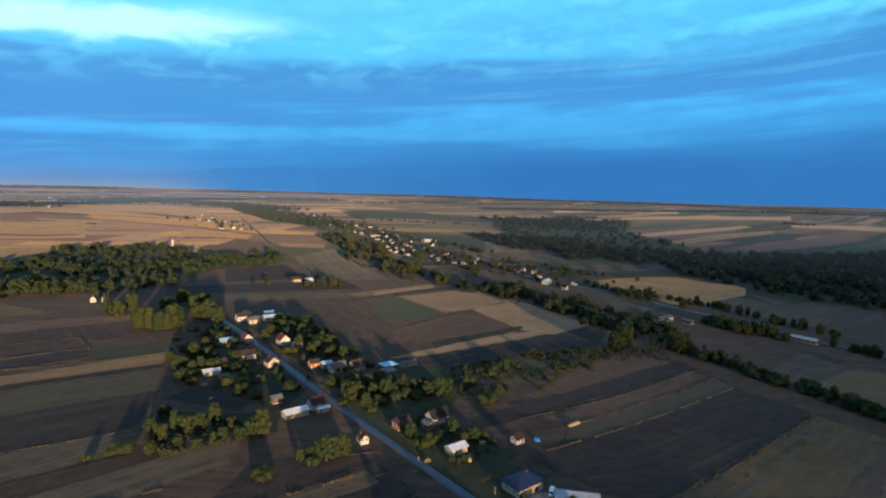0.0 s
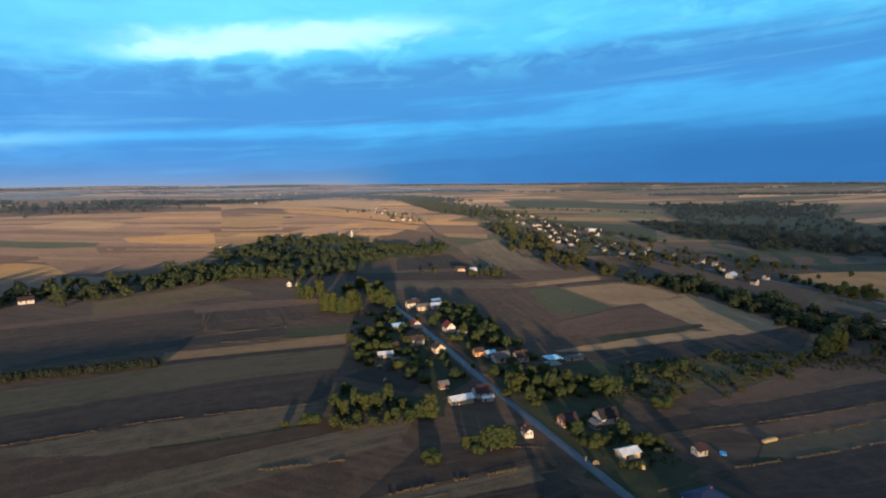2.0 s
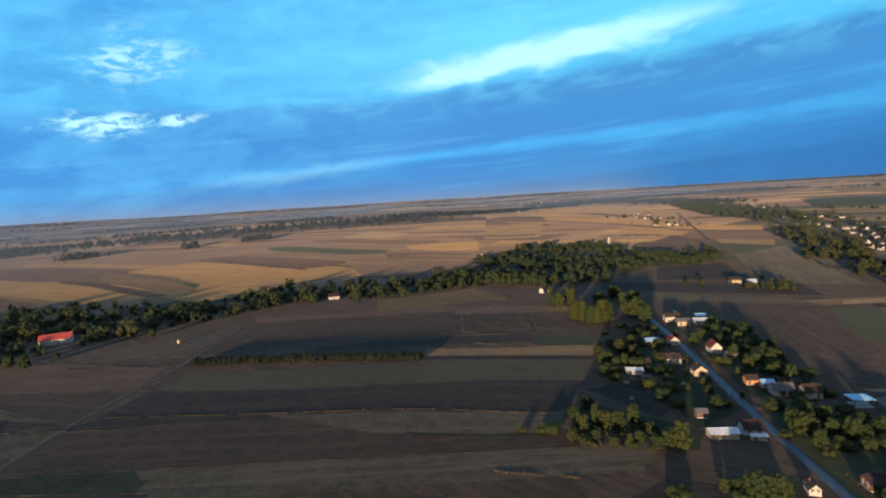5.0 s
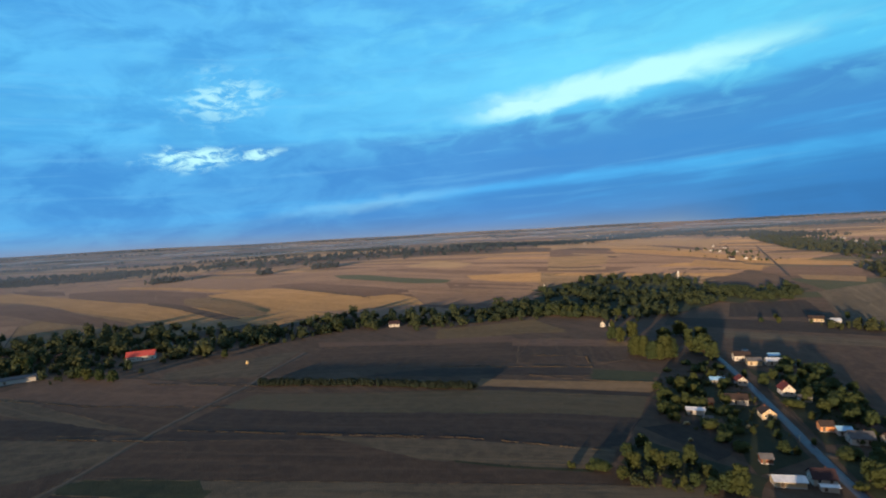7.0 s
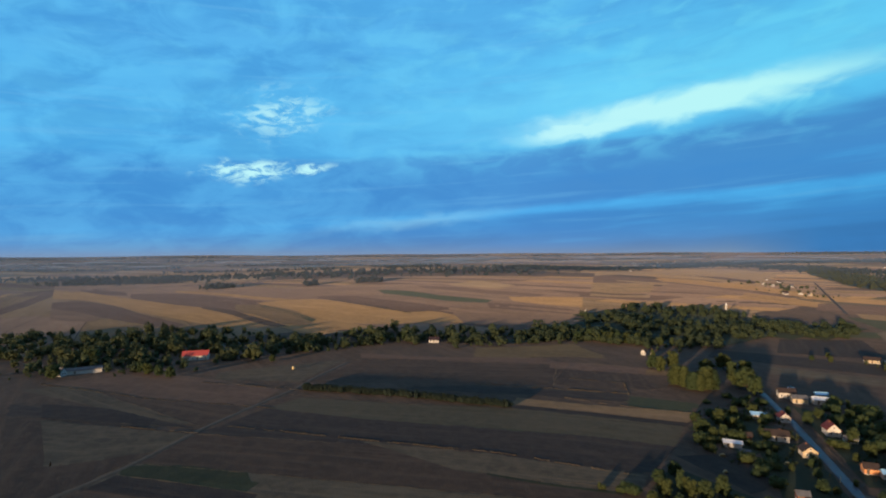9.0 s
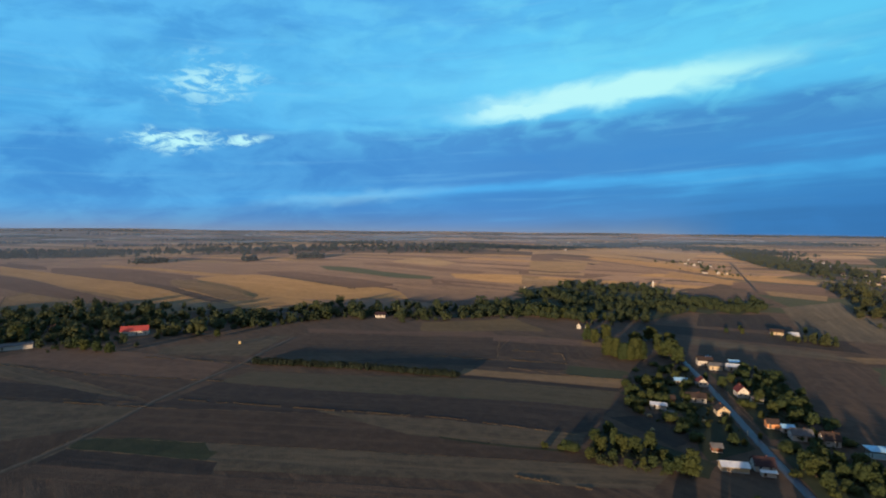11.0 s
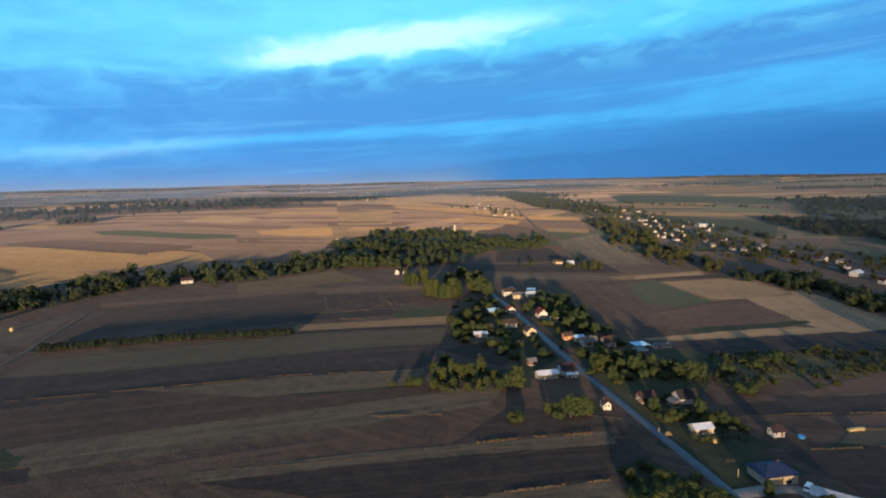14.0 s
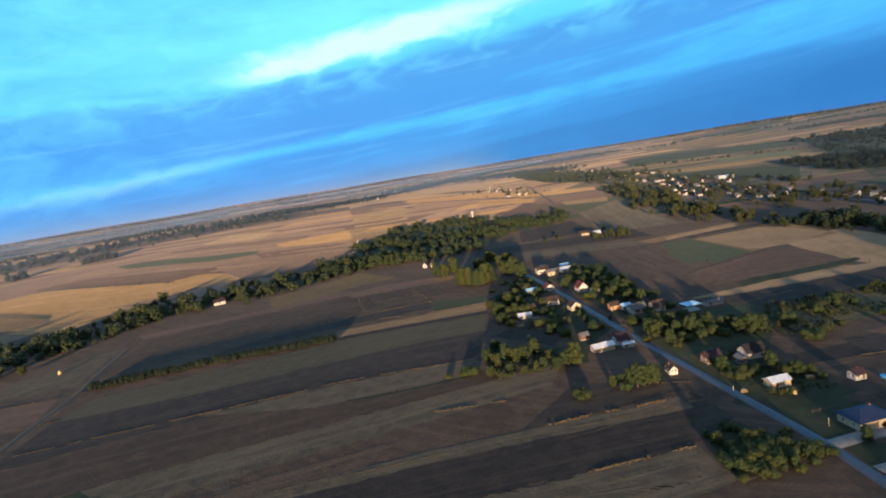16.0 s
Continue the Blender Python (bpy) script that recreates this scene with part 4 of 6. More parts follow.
def hamlet(where, *spots):
    """Small far houses with their roofs, windows and chimneys."""
    rng = np.random.default_rng(int(abs(spots[0][0] + spots[0][1])))
    walls = [(PLASTER_W, "white"), (PLASTER_C, "cream"), (PLASTER_W, "white"), (PLASTER_W, "white"), (PLASTER_G, "grey")]
    roofs = [(TILE_PLUM, "dark red tiled"), (TILE_BROWN, "brown tiled"), (SHEET_G, "grey sheet"), (TILE_PLUM, "dark tiled")]
    for x, y, l in spots:
        (wm, wn), (rm, rn) = walls[rng.integers(5)], roofs[rng.integers(4)]
        w = min(l * 0.75, rng.uniform(6, 8))
        h, rise = rng.uniform(2.7, 3.4), rng.uniform(1.9, 3.0)
        top = house(x, y, 38 + rng.choice([0, 90]) + rng.uniform(-12, 12), l, w, h, rise, wm, rm, wn + " house with " + rn + " roof", windows=False, group=where)
        for side in (-1, 1):
            opening("window", top, side * l / 2, -w * 0.2, 0.9, 1.1, 1.3, "x")
            opening("window", top, side * l / 2, w * 0.2, 0.9, 1.1, 1.3, "x")
            opening("window", top, -l * 0.25, side * w / 2, 0.9, 1.2, 1.3, "y")
            opening("window", top, l * 0.25, side * w / 2, 0.9, 1.2, 1.3, "y")


# ---- the place ----
field("soil", (-677, 1005), (-402, 1077), (-245, 1040), (-636, 942))
field("dry", (85, 174), (189, 256), (225, 205), (128, 142))
field("olive", (148, 182), (192, 216), (207, 187), (144, 146))
field("soil", (34, 194), (168, 296), (186, 255), (70, 165))
field("grass", (48, 205), (168, 296), (167, 310), (59, 227))
field("brown", (18, 212), (165, 323), (166, 310), (56, 225))
field("soil", (14, 228), (155, 342), (163, 323), (18, 217))
field("dry", (44, 261), (138, 371), (155, 342), (52, 258))
field("scrub", (7, 296), (132, 379), (101, 328), (24, 258))
field("soil", (-3, 301), (117, 433), (146, 444), (112, 366))
field("tan", (-20, 310), (53, 388), (72, 387), (4, 308))
field("grass", (-7, 344), (54, 419), (64, 408), (-2, 334))
field("brown", (-47, 346), (24, 458), (56, 417), (-32, 326))
field("straw", (25, 463), (46, 489), (84, 391), (74, 387))
field("straw", (46, 489), (70, 524), (122, 427), (83, 388))
field("tan", (-44, 497), (29, 567), (64, 500), (2, 435))
field("green", (-72, 470), (-44, 497), (4, 437), (-20, 398))
field("soil", (-51, 515), (23, 575), (32, 564), (-44, 497))
field("tan", (-96, 490), (-14, 576), (-4, 569), (-74, 485))
field("brown", (-138, 453), (-74, 483), (-19, 396), (-70, 338))
field("soil", (-258, 496), (-105, 568), (-80, 525), (-242, 456))
field("dry", (-194, 464), (-98, 501), (-74, 485), (-180, 436))
field("dry", (-205, 726), (-174, 840), (-59, 591), (-133, 557))
field("soil", (-248, 603), (-197, 662), (-150, 574), (-218, 529))
field("tan", (174, 655), (326, 745), (355, 625), (243, 538))
field("dry", (243, 538), (355, 625), (443, 522), (343, 453))
field("brown", (172, 397), (220, 423), (266, 395), (192, 345))
field("soil", (192, 345), (266, 395), (282, 359), (202, 312))
field("dry", (212, 301), (283, 349), (290, 307), (230, 267))
field("dry", (174, 581), (230, 535), (198, 496), (163, 505))
field("grass", (164, 1050), (425, 1151), (212, 713), (146, 768))
field("grass", (141, 901), (298, 1009), (336, 832), (154, 693))
field("dry", (6, 1005), (83, 1181), (201, 1068), (35, 909))
field("brown", (-70, 698), (-2, 654), (31, 604), (-14, 595))
field("olive", (-372, 301), (-342, 397), (-290, 381), (-335, 270))
field("soil", (-385, 179), (-335, 270), (-293, 322), (-285, 314))
field("brown", (-334, 124), (-376, 195), (-285, 314), (-240, 268))
field("brown", (-289, 320), (-238, 356), (-198, 319), (-240, 268))
field("soil", (-289, 169), (-268, 219), (-201, 294), (-188, 279))
field("green", (-196, 291), (-165, 313), (-155, 288), (-183, 272))
field("tan", (-230, 226), (-154, 287), (-147, 275), (-221, 213))
field("soil", (-221, 213), (-147, 275), (-144, 267), (-215, 205))
field("brown", (-310, 107), (-245, 168), (-219, 131), (-273, 69))
field("green", (-245, 168), (-144, 267), (-136, 245), (-225, 137))
field("soil", (-224, 137), (-135, 245), (-132, 236), (-219, 131))
field("soil", (-271, 67), (-131, 235), (-120, 196), (-269, 47))
field("dry", (-176, 153), (-119, 194), (-112, 184), (-152, 144))
field("brown", (-268, 45), (-175, 152), (-77, 201), (-241, 22))
field("dry", (-241, 22), (-76, 200), (-73, 177), (-226, 3))
field("grass", (-235, 14), (-239, 25), (-195, 61), (-190, 54))
field("soil", (-225, 3), (-233, 14), (-186, 58), (-175, 51))
field("brown", (-218, -5), (-224, 3), (-112, 121), (-114, 98))
field("brown", (-409, -5), (-449, 18), (-321, 117), (-275, 52))
field("dry", (-412, -33), (-409, -5), (-275, 52), (-319, 22))
field("soil", (-377, -35), (-316, 23), (-274, 50), (-350, -33))
field("brown", (-345, -33), (-269, 47), (-231, 4), (-217, -23))
field("dry", (-393, 83), (-385, 179), (-335, 123), (-374, 75))
field("brown", (-143, 76), (-62, 148), (-22, 184), (-16, 179))
field("brown", (-143, 76), (-16, 178), (-58, 136), (-124, 80))
field("soil", (-123, 81), (-58, 136), (-8, 165), (-73, 97))
field("soil", (-58, 136), (-16, 178), (-6, 167), (-14, 149))
field("dry", (-72, 97), (-17, 146), (-5, 131), (-42, 89))
field("brown", (-20, 115), (-5, 130), (17, 148), (32, 117))
field("soil", (-72, 139), (-65, 177), (-30, 196), (-23, 185))
field("soil", (-123, 228), (-111, 255), (-84, 245), (-86, 220))
field("grass", (7, 173), (19, 194), (41, 183), (18, 159))
field("grass", (22, 156), (29, 162), (41, 161), (27, 147))
field("grass", (-8, 177), (1, 215), (32, 198), (12, 172))
field("grass", (-60, 259), (-49, 266), (6, 216), (-6, 185))
field("grass", (-45, 244), (-37, 269), (9, 264), (4, 218))
field("grass", (-16, 154), (-9, 166), (15, 153), (-5, 131))
field("grass", (-110, 272), (-100, 299), (-64, 249), (-71, 218))
field("grass", (-142, 267), (-147, 315), (-106, 305), (-105, 256))
field("grass", (-132, 359), (-105, 360), (-51, 282), (-64, 267))
field("grass", (-110, 190), (-118, 216), (-68, 219), (-64, 203))
field("grass", (-52, 180), (-52, 189), (-32, 209), (-30, 193))
field("scrub", (2, 254), (18, 294), (101, 351), (85, 305))
field("grass", (-24, 286), (8, 308), (24, 295), (2, 254))
# worked strips round the village
strip("tan", [(-284, 335), (-263, 356), (-222, 379)], [(-270, 318), (-247, 334), (-215, 364)])
strip("green", [(-191, 279), (-180, 296), (-163, 312)], [(-184, 275), (-176, 288), (-159, 305)])
strip("fallow", [(-298, 112), (-251, 164), (-212, 213), (-186, 235), (-145, 268)], [(-288, 89), (-243, 126), (-203, 169), (-164, 210), (-130, 238)])
strip("soil", [(-288, 89), (-243, 126), (-203, 169), (-164, 210), (-130, 238)], [(-272, 61), (-224, 106), (-181, 147), (-158, 167), (-118, 202)])
strip("tan", [(-228, 227), (-200, 251), (-179, 271), (-156, 295)], [(-218, 218), (-191, 241), (-167, 259), (-147, 277)])
strip("soil", [(-217, 217), (-190, 240), (-146, 275)], [(-213, 213), (-186, 235), (-144, 269)])
strip("dry", [(-215, 113), (-180, 146), (-157, 166), (-118, 200)], [(-163, 134), (-137, 156), (-126, 166), (-109, 183)])
strip("grass", [(-155, 143), (-137, 156), (-113, 178)], [(-153, 142), (-135, 155), (-112, 176)])
strip("dry", [(-141, 78), (-116, 101), (-87, 127), (-64, 145), (-36, 167), (-25, 178)], [(-132, 77), (-111, 96), (-84, 120), (-60, 139), (-34, 159), (-19, 171)])
strip("soil", [(-129, 79), (-111, 96), (-83, 120), (-60, 139), (-34, 159), (-19, 169)], [(-75, 98), (-59, 111), (-44, 122), (-29, 135), (-17, 146)])
strip("dry", [(-73, 99), (-51, 116), (-17, 145)], [(-32, 115), (-20, 123), (-14, 129)])
strip("umber", [(-421, -3), (-444, 22), (-387, 68), (-322, 106)], [(-423, -23), (-393, 6), (-333, 45), (-297, 83)])
strip("soil", [(-367, -19), (-336, 14), (-301, 34)], [(-335, -17), (-310, 6), (-289, 29)])
strip("dry", [(-332, -17), (-296, 17), (-267, 47)], [(-258, -11), (-255, -1), (-252, 34)])
strip("grass", [(-242, 16), (-229, 38), (-207, 59)], [(-231, 15), (-209, 41), (-194, 58)])
strip("olive", [(-353, 284), (-359, 338), (-346, 401)], [(-346, 289), (-317, 334), (-282, 373)])
strip("umber", [(-402, 199), (-366, 233), (-330, 294), (-306, 330)], [(-384, 191), (-340, 244), (-314, 281), (-289, 312)])
strip("umber", [(-298, 321), (-264, 351), (-242, 371)], [(-278, 302), (-249, 332), (-228, 351)])
strip("umber", [(44, 261), (72, 296), (97, 327), (132, 366), (147, 365)], [(49, 258), (81, 280), (116, 309), (147, 331)])
strip("soil", [(34, 249), (66, 269), (107, 303), (145, 331)], [(42, 232), (67, 249), (104, 277), (149, 318)])
strip("umber", [(48, 234), (77, 256), (117, 286), (152, 319)], [(60, 230), (81, 243), (121, 274), (162, 311)])
strip("fallow", [(59, 229), (89, 249), (130, 280), (165, 309)], [(53, 213), (75, 222), (99, 239), (136, 267), (167, 293)])
strip("soil", [(42, 201), (81, 227), (168, 293), (190, 263)], [(57, 172), (81, 174), (119, 199), (187, 258)])
strip("olive", [(190, 256), (161, 233), (115, 197), (88, 175)], [(206, 234), (196, 225), (156, 190), (145, 181)])
strip("dry", [(176, 242), (128, 199), (102, 176)], [(179, 240), (135, 200), (110, 177)])
strip("umber", [(197, 223), (169, 200), (145, 181)], [(177, 200), (169, 191), (161, 182)])
strip("umber", [(171, 378), (199, 407), (228, 404), (229, 383)], [(164, 347), (185, 354), (231, 379)])
strip("brown", [(190, 345), (249, 388), (271, 388)], [(197, 323), (239, 353), (267, 381)])
strip("dry", [(203, 324), (265, 378), (268, 345)], [(203, 297), (228, 310), (259, 333)])
strip("olive", [(214, 297), (265, 337), (288, 334)], [(206, 277), (225, 275), (234, 269)])
strip("straw", [(-40, 495), (-17, 518), (16, 553), (60, 508)], [(-26, 479), (-11, 461), (4, 444), (37, 468)])
strip("green", [(-63, 486), (-42, 489), (1, 439)], [(-56, 432), (-39, 398), (-10, 419)])
strip("straw", [(27, 460), (64, 500), (118, 427)], [(35, 442), (63, 394), (82, 389)])
strip("umber", [(-32, 375), (8, 435), (35, 440), (56, 404)], [(-36, 337), (-1, 354), (30, 375), (60, 401)])
strip("grass", [(-1, 352), (35, 384), (63, 410)], [(7, 348), (37, 373), (64, 402)])
strip("straw", [(-30, 308), (7, 345), (37, 373), (79, 400)], [(-26, 307), (6, 330), (35, 353), (78, 388)])
strip("soil", [(-26, 304), (6, 327), (43, 359), (84, 387), (112, 412)], [(9, 296), (31, 311), (77, 355), (106, 387)])
strip("straw", [(-66, 511), (-46, 534), (-13, 567)], [(-64, 497), (-44, 516), (-7, 556)])
strip("brown", [(-44, 510), (10, 557), (32, 550)], [(-33, 503), (10, 544), (26, 539)])
# the hill and the plain beyond the large wood
strip("grass", [(-424, 2195), (-87, 2325), (177, 2290)], [(-314, 1796), (-68, 1824), (142, 1825)])
strip("grass", [(-192, 1294), (-46, 1264), (96, 1218)], [(-128, 1119), (-22, 1043), (78, 979)])
strip("green", [(-60, 1627), (33, 1660), (127, 1630)], [(-54, 1470), (30, 1491), (113, 1446)])
strip("rose", [(-1834, -82), (-1547, 90), (-1218, 209), (-1015, 300), (-950, 431), (-867, 587), (-725, 672), (-617, 709)], [(-1458, -66), (-1079, 46), (-828, 142), (-771, 228), (-767, 349), (-617, 422), (-522, 489), (-460, 536)])
strip("umber", [(-1483, -24), (-1348, 20), (-1208, 61)], [(-1342, -13), (-1186, 21), (-1118, 60)])
strip("umber", [(-1154, 67), (-1072, 147), (-933, 194), (-835, 230)], [(-1053, 61), (-863, 118), (-786, 156), (-672, 186)])
strip("stubble", [(-1503, -68), (-1347, -17), (-1091, 47), (-863, 118), (-768, 160), (-592, 170)], [(-1159, -54), (-1111, -15), (-984, 28), (-804, 64), (-668, 109), (-618, 123)])
strip("umber", [(-1084, -50), (-1087, -15), (-965, 27), (-791, 63), (-656, 96)], [(-970, -46), (-894, -13), (-794, 16), (-704, 51), (-635, 76)])
strip("rose", [(-970, -46), (-894, -13), (-794, 16)], [(-810, -39), (-776, -17), (-760, 4)])
strip("tan", [(-745, 2), (-783, 22), (-691, 47)], [(-715, 6), (-702, 24), (-676, 46)])
strip("stubble", [(-1150, 143), (-1018, 202), (-889, 245), (-805, 281)], [(-1109, 138), (-977, 194), (-850, 234), (-785, 274)])
strip("tan", [(-818, 185), (-793, 219), (-731, 232), (-613, 236)], [(-753, 171), (-667, 184), (-595, 190), (-575, 215)])
strip("green", [(-787, 217), (-725, 230), (-647, 234), (-604, 233)], [(-770, 208), (-699, 221), (-637, 224), (-595, 223)])
strip("stubble", [(-819, 217), (-821, 260), (-810, 310), (-676, 343), (-595, 362), (-599, 400), (-525, 404)], [(-787, 217), (-737, 234), (-657, 238), (-567, 246), (-526, 298), (-523, 343), (-498, 380)])
strip("brown", [(-829, 141), (-764, 166), (-653, 181), (-576, 190)], [(-808, 137), (-730, 155), (-630, 165), (-586, 173)])
strip("umber", [(-839, 321), (-806, 367), (-733, 391), (-647, 422), (-607, 430)], [(-810, 310), (-758, 326), (-676, 343), (-601, 361), (-594, 421)])
strip("brown", [(-793, 322), (-691, 351), (-608, 368)], [(-779, 319), (-671, 341), (-591, 358)])
strip("green", [(-854, 437), (-809, 476), (-723, 492), (-638, 533)], [(-796, 424), (-723, 448), (-656, 469), (-619, 507)])
strip("straw", [(-843, 591), (-868, 673), (-763, 691)], [(-826, 582), (-776, 603), (-737, 626)])
strip("umber", [(-857, 528), (-803, 570), (-734, 597), (-639, 647)], [(-822, 519), (-768, 546), (-698, 569), (-628, 624)])
strip("stubble", [(-651, 577), (-619, 628), (-586, 682)], [(-614, 556), (-563, 574), (-518, 606)])
strip("umber", [(-623, 510), (-571, 545), (-517, 587)], [(-561, 471), (-525, 504), (-480, 546)])
strip("rose", [(-572, 411), (-522, 489), (-471, 554)], [(-491, 375), (-458, 432), (-435, 503)])
strip("straw", [(-924, 1107), (-1147, 1575), (-1310, 2108), (-1106, 2145), (-850, 1925)], [(-848, 1015), (-893, 1225), (-802, 1186), (-700, 1230), (-565, 1221)])
strip("umber", [(-1042, 1674), (-803, 1495), (-640, 1351)], [(-930, 1494), (-717, 1335), (-592, 1250)])
strip("umber", [(-848, 1015), (-817, 1089), (-751, 1111), (-666, 1026)], [(-729, 872), (-704, 912), (-689, 958), (-654, 998)])
strip("straw", [(-754, 980), (-721, 996), (-664, 1031)], [(-739, 959), (-698, 964), (-641, 995)])
strip("tan", [(-723, 864), (-702, 935), (-655, 972)], [(-625, 746), (-584, 766), (-568, 839)])
strip("brown", [(-625, 746), (-584, 766), (-557, 809)], [(-613, 732), (-573, 751), (-545, 792)])
strip("straw", [(-613, 732), (-573, 751), (-543, 802)], [(-591, 705), (-554, 736), (-525, 775)])
strip("stubble", [(-802, 1186), (-709, 1200), (-548, 1183), (-459, 1121), (-350, 1079), (-252, 1101)], [(-712, 1088), (-625, 1077), (-518, 1069), (-421, 1027), (-352, 985), (-237, 1037)])
strip("rose", [(-656, 1018), (-576, 1031), (-474, 1023), (-364, 962)], [(-582, 860), (-531, 914), (-465, 939), (-327, 889)])
strip("umber", [(-707, 1063), (-617, 1063), (-511, 1056), (-429, 1019)], [(-661, 1035), (-589, 1034), (-494, 1019), (-415, 986)])
strip("stubble", [(-483, 996), (-403, 983), (-337, 946)], [(-444, 897), (-384, 890), (-327, 889)])
strip("umber", [(-345, 940), (-232, 1014)], [(-316, 859), (-206, 899)])
strip("tan", [(-273, 867), (-200, 893)], [(-250, 823), (-186, 833)])
strip("straw", [(450, 1431), (786, 1781), (1173, 2066)], [(461, 1371), (760, 1641), (1153, 1993)])
strip("umber", [(510, 1386), (826, 1706), (963, 1795)], [(563, 1371), (776, 1568), (887, 1685)])
strip("tan", [(566, 1342), (887, 1685), (1174, 1889)], [(558, 1258), (829, 1511), (1085, 1745)])
strip("soil", [(593, 1194), (840, 1446), (1096, 1648)], [(596, 1150), (794, 1342), (1020, 1532)])
strip("umber", [(666, 1210), (985, 1504), (1349, 1775)], [(694, 1149), (936, 1319), (1264, 1573)])
strip("straw", [(826, 2475), (1349, 2741), (1851, 2844)], [(771, 2311), (1174, 2383), (1621, 2488)])
strip("green", [(740, 2020), (1118, 2268), (1333, 2265)], [(695, 1896), (1043, 2114), (1239, 2104)])
strip("straw", [(1397, 2141), (1663, 2193), (1772, 2133)], [(1323, 2026), (1490, 1963), (1564, 1881)])
strip("straw", [(655, 3187), (1068, 3429), (1436, 3273)], [(578, 2807), (951, 3052), (1314, 2995)])
strip("stubble", [(190, 673), (262, 723), (332, 742), (351, 699), (394, 683)], [(203, 625), (238, 602), (230, 535), (266, 543), (356, 615)])
road([(48, 109), (32, 135), (17, 158), (-0, 178), (-30, 214), (-58, 248), (-90, 290), (-120, 329), (-147, 362), (-165, 384)], 3.1, "road", ASPHALT)
road([(-72, 806), (13, 748), (101, 687), (148, 635), (200, 585), (235, 520), (274, 461), (296, 412), (327, 365)], 3.2, "road", ASPHALT)
road([(-216, -17), (-221, -12), (-229, 3), (-244, 23), (-272, 52), (-297, 84), (-318, 114), (-338, 133), (-373, 174)], 1.9, "dirt_track", DIRT)
road([(19, 157), (27, 164), (34, 171), (38, 173), (41, 168), (43, 161)], 4.0, "driveway", GRAVEL)
road([(28, 146), (36, 153), (43, 159)], 3.4, "driveway", GRAVEL)
road([(-64, 252), (-62, 258), (-57, 257)], 3.0, "dirt_track", DIRT)
road([(-276, 848), (-410, 1134), (-572, 1494)], 3.0, "dirt_track", DIRT)
field_verges()
# roadside clump and garden trees
plant("mixed", "clump beside the road", (-49, 181, 7), (-46, 183, 7), (-43, 183, 8), (-40, 183, 12), (-38, 185, 11), (-36, 187, 12), (-34, 188, 10))
plant("bush", "bushes in the field", (-58, 169, 3), (-57, 172, 2), (-60, 169, 2), (-44, 180, 3))
plant("round", "tree row behind the long shed", (-69, 200, 14), (-103, 189, 10), (-102, 180, 8), (-103, 199, 10), (-98, 197, 9), (-94, 201, 10), (-91, 208, 11), (-82, 194, 7), (-88, 186, 6), (-76, 195, 8), (-82, 204, 7), (-73, 199, 9), (-111, 197, 10), (-112, 209, 9), (-95, 186, 6), (-84, 190, 6))
plant("round", "thicket beside the road", (-11, 148, 5), (-8, 136, 4), (-5, 134, 5), (-2, 138, 6), (1, 134, 4), (-3, 147, 5), (3, 149, 5), (5, 153, 4), (9, 141, 5), (12, 147, 4), (15, 149, 3), (-7, 146, 4), (1, 155, 4), (6, 139, 3))
plant("bush", "thicket beside the road", (-10, 140, 2), (-4, 131, 2), (3, 135, 2), (10, 140, 2), (-1, 156, 2), (-6, 157, 2), (-9, 158, 2), (14, 145, 2), (18, 152, 2), (8, 159, 2), (-14, 152, 2))
plant("bush", "thicket beside the road", (-7, 138, 3), (-3, 136, 3), (0, 138, 3), (4, 142, 3), (8, 146, 3), (12, 151, 3), (-5, 142, 3), (-1, 143, 3), (3, 145, 3), (6, 150, 3), (1, 150, 3), (-3, 152, 3), (14, 152, 3), (-8, 145, 2))
plant("round", "garden trees", (-44, 244, 11), (-39, 241, 12), (-33, 232, 10), (-32, 247, 9), (-26, 248, 11), (-23, 250, 11), (-19, 258, 10), (-36, 259, 10), (-9, 260, 10), (-5, 254, 12), (0, 253, 13), (4, 258, 11), (-13, 259, 8), (20, 246, 8), (-30, 260, 9), (-25, 266, 8), (-42, 253, 9))
plant("bush", "garden bushes", (-55, 260, 5), (24, 251, 5), (-30, 229, 3), (-27, 238, 4), (-21, 244, 4), (-16, 250, 4), (-11, 247, 3), (-44, 234, 3))
plant("round", "yard trees", (-11, 205, 7), (6, 211, 8), (14, 207, 8), (19, 208, 6), (28, 161, 6), (43, 161, 6), (40, 141, 6), (42, 140, 6))
plant("bush", "yard bushes", (-8, 202, 3), (-5, 198, 3), (37, 139, 3), (-14, 211, 3), (-2, 204, 3), (1, 207, 3), (10, 207, 3), (22, 206, 2))
plant("round", "garden trees", (-134, 266, 12), (-137, 287, 11), (-138, 304, 12), (-126, 251, 10), (-125, 270, 9), (-124, 285, 8), (-119, 296, 6), (-101, 271, 5), (-136, 321, 10), (-147, 282, 8), (-88, 257, 5), (-127, 264, 9), (-130, 288, 9))
plant("round", "garden trees", (-125, 338, 7), (-112, 331, 11), (-113, 347, 9), (-76, 306, 11), (-75, 327, 12), (-68, 320, 12), (-87, 318, 10), (-65, 301, 9), (-102, 357, 9), (-77, 293, 6), (-61, 310, 8), (-81, 345, 8), (-83, 329, 9))
plant("round", "garden trees", (-72, 246, 8), (-68, 248, 6), (-79, 259, 6), (-85, 268, 5), (-67, 263, 4))
plant("poplar", "poplars at the road bend", (-198, 343, 16), (-191, 341, 17), (-184, 340, 17), (-180, 348, 17), (-177, 353, 17), (-180, 342, 15))
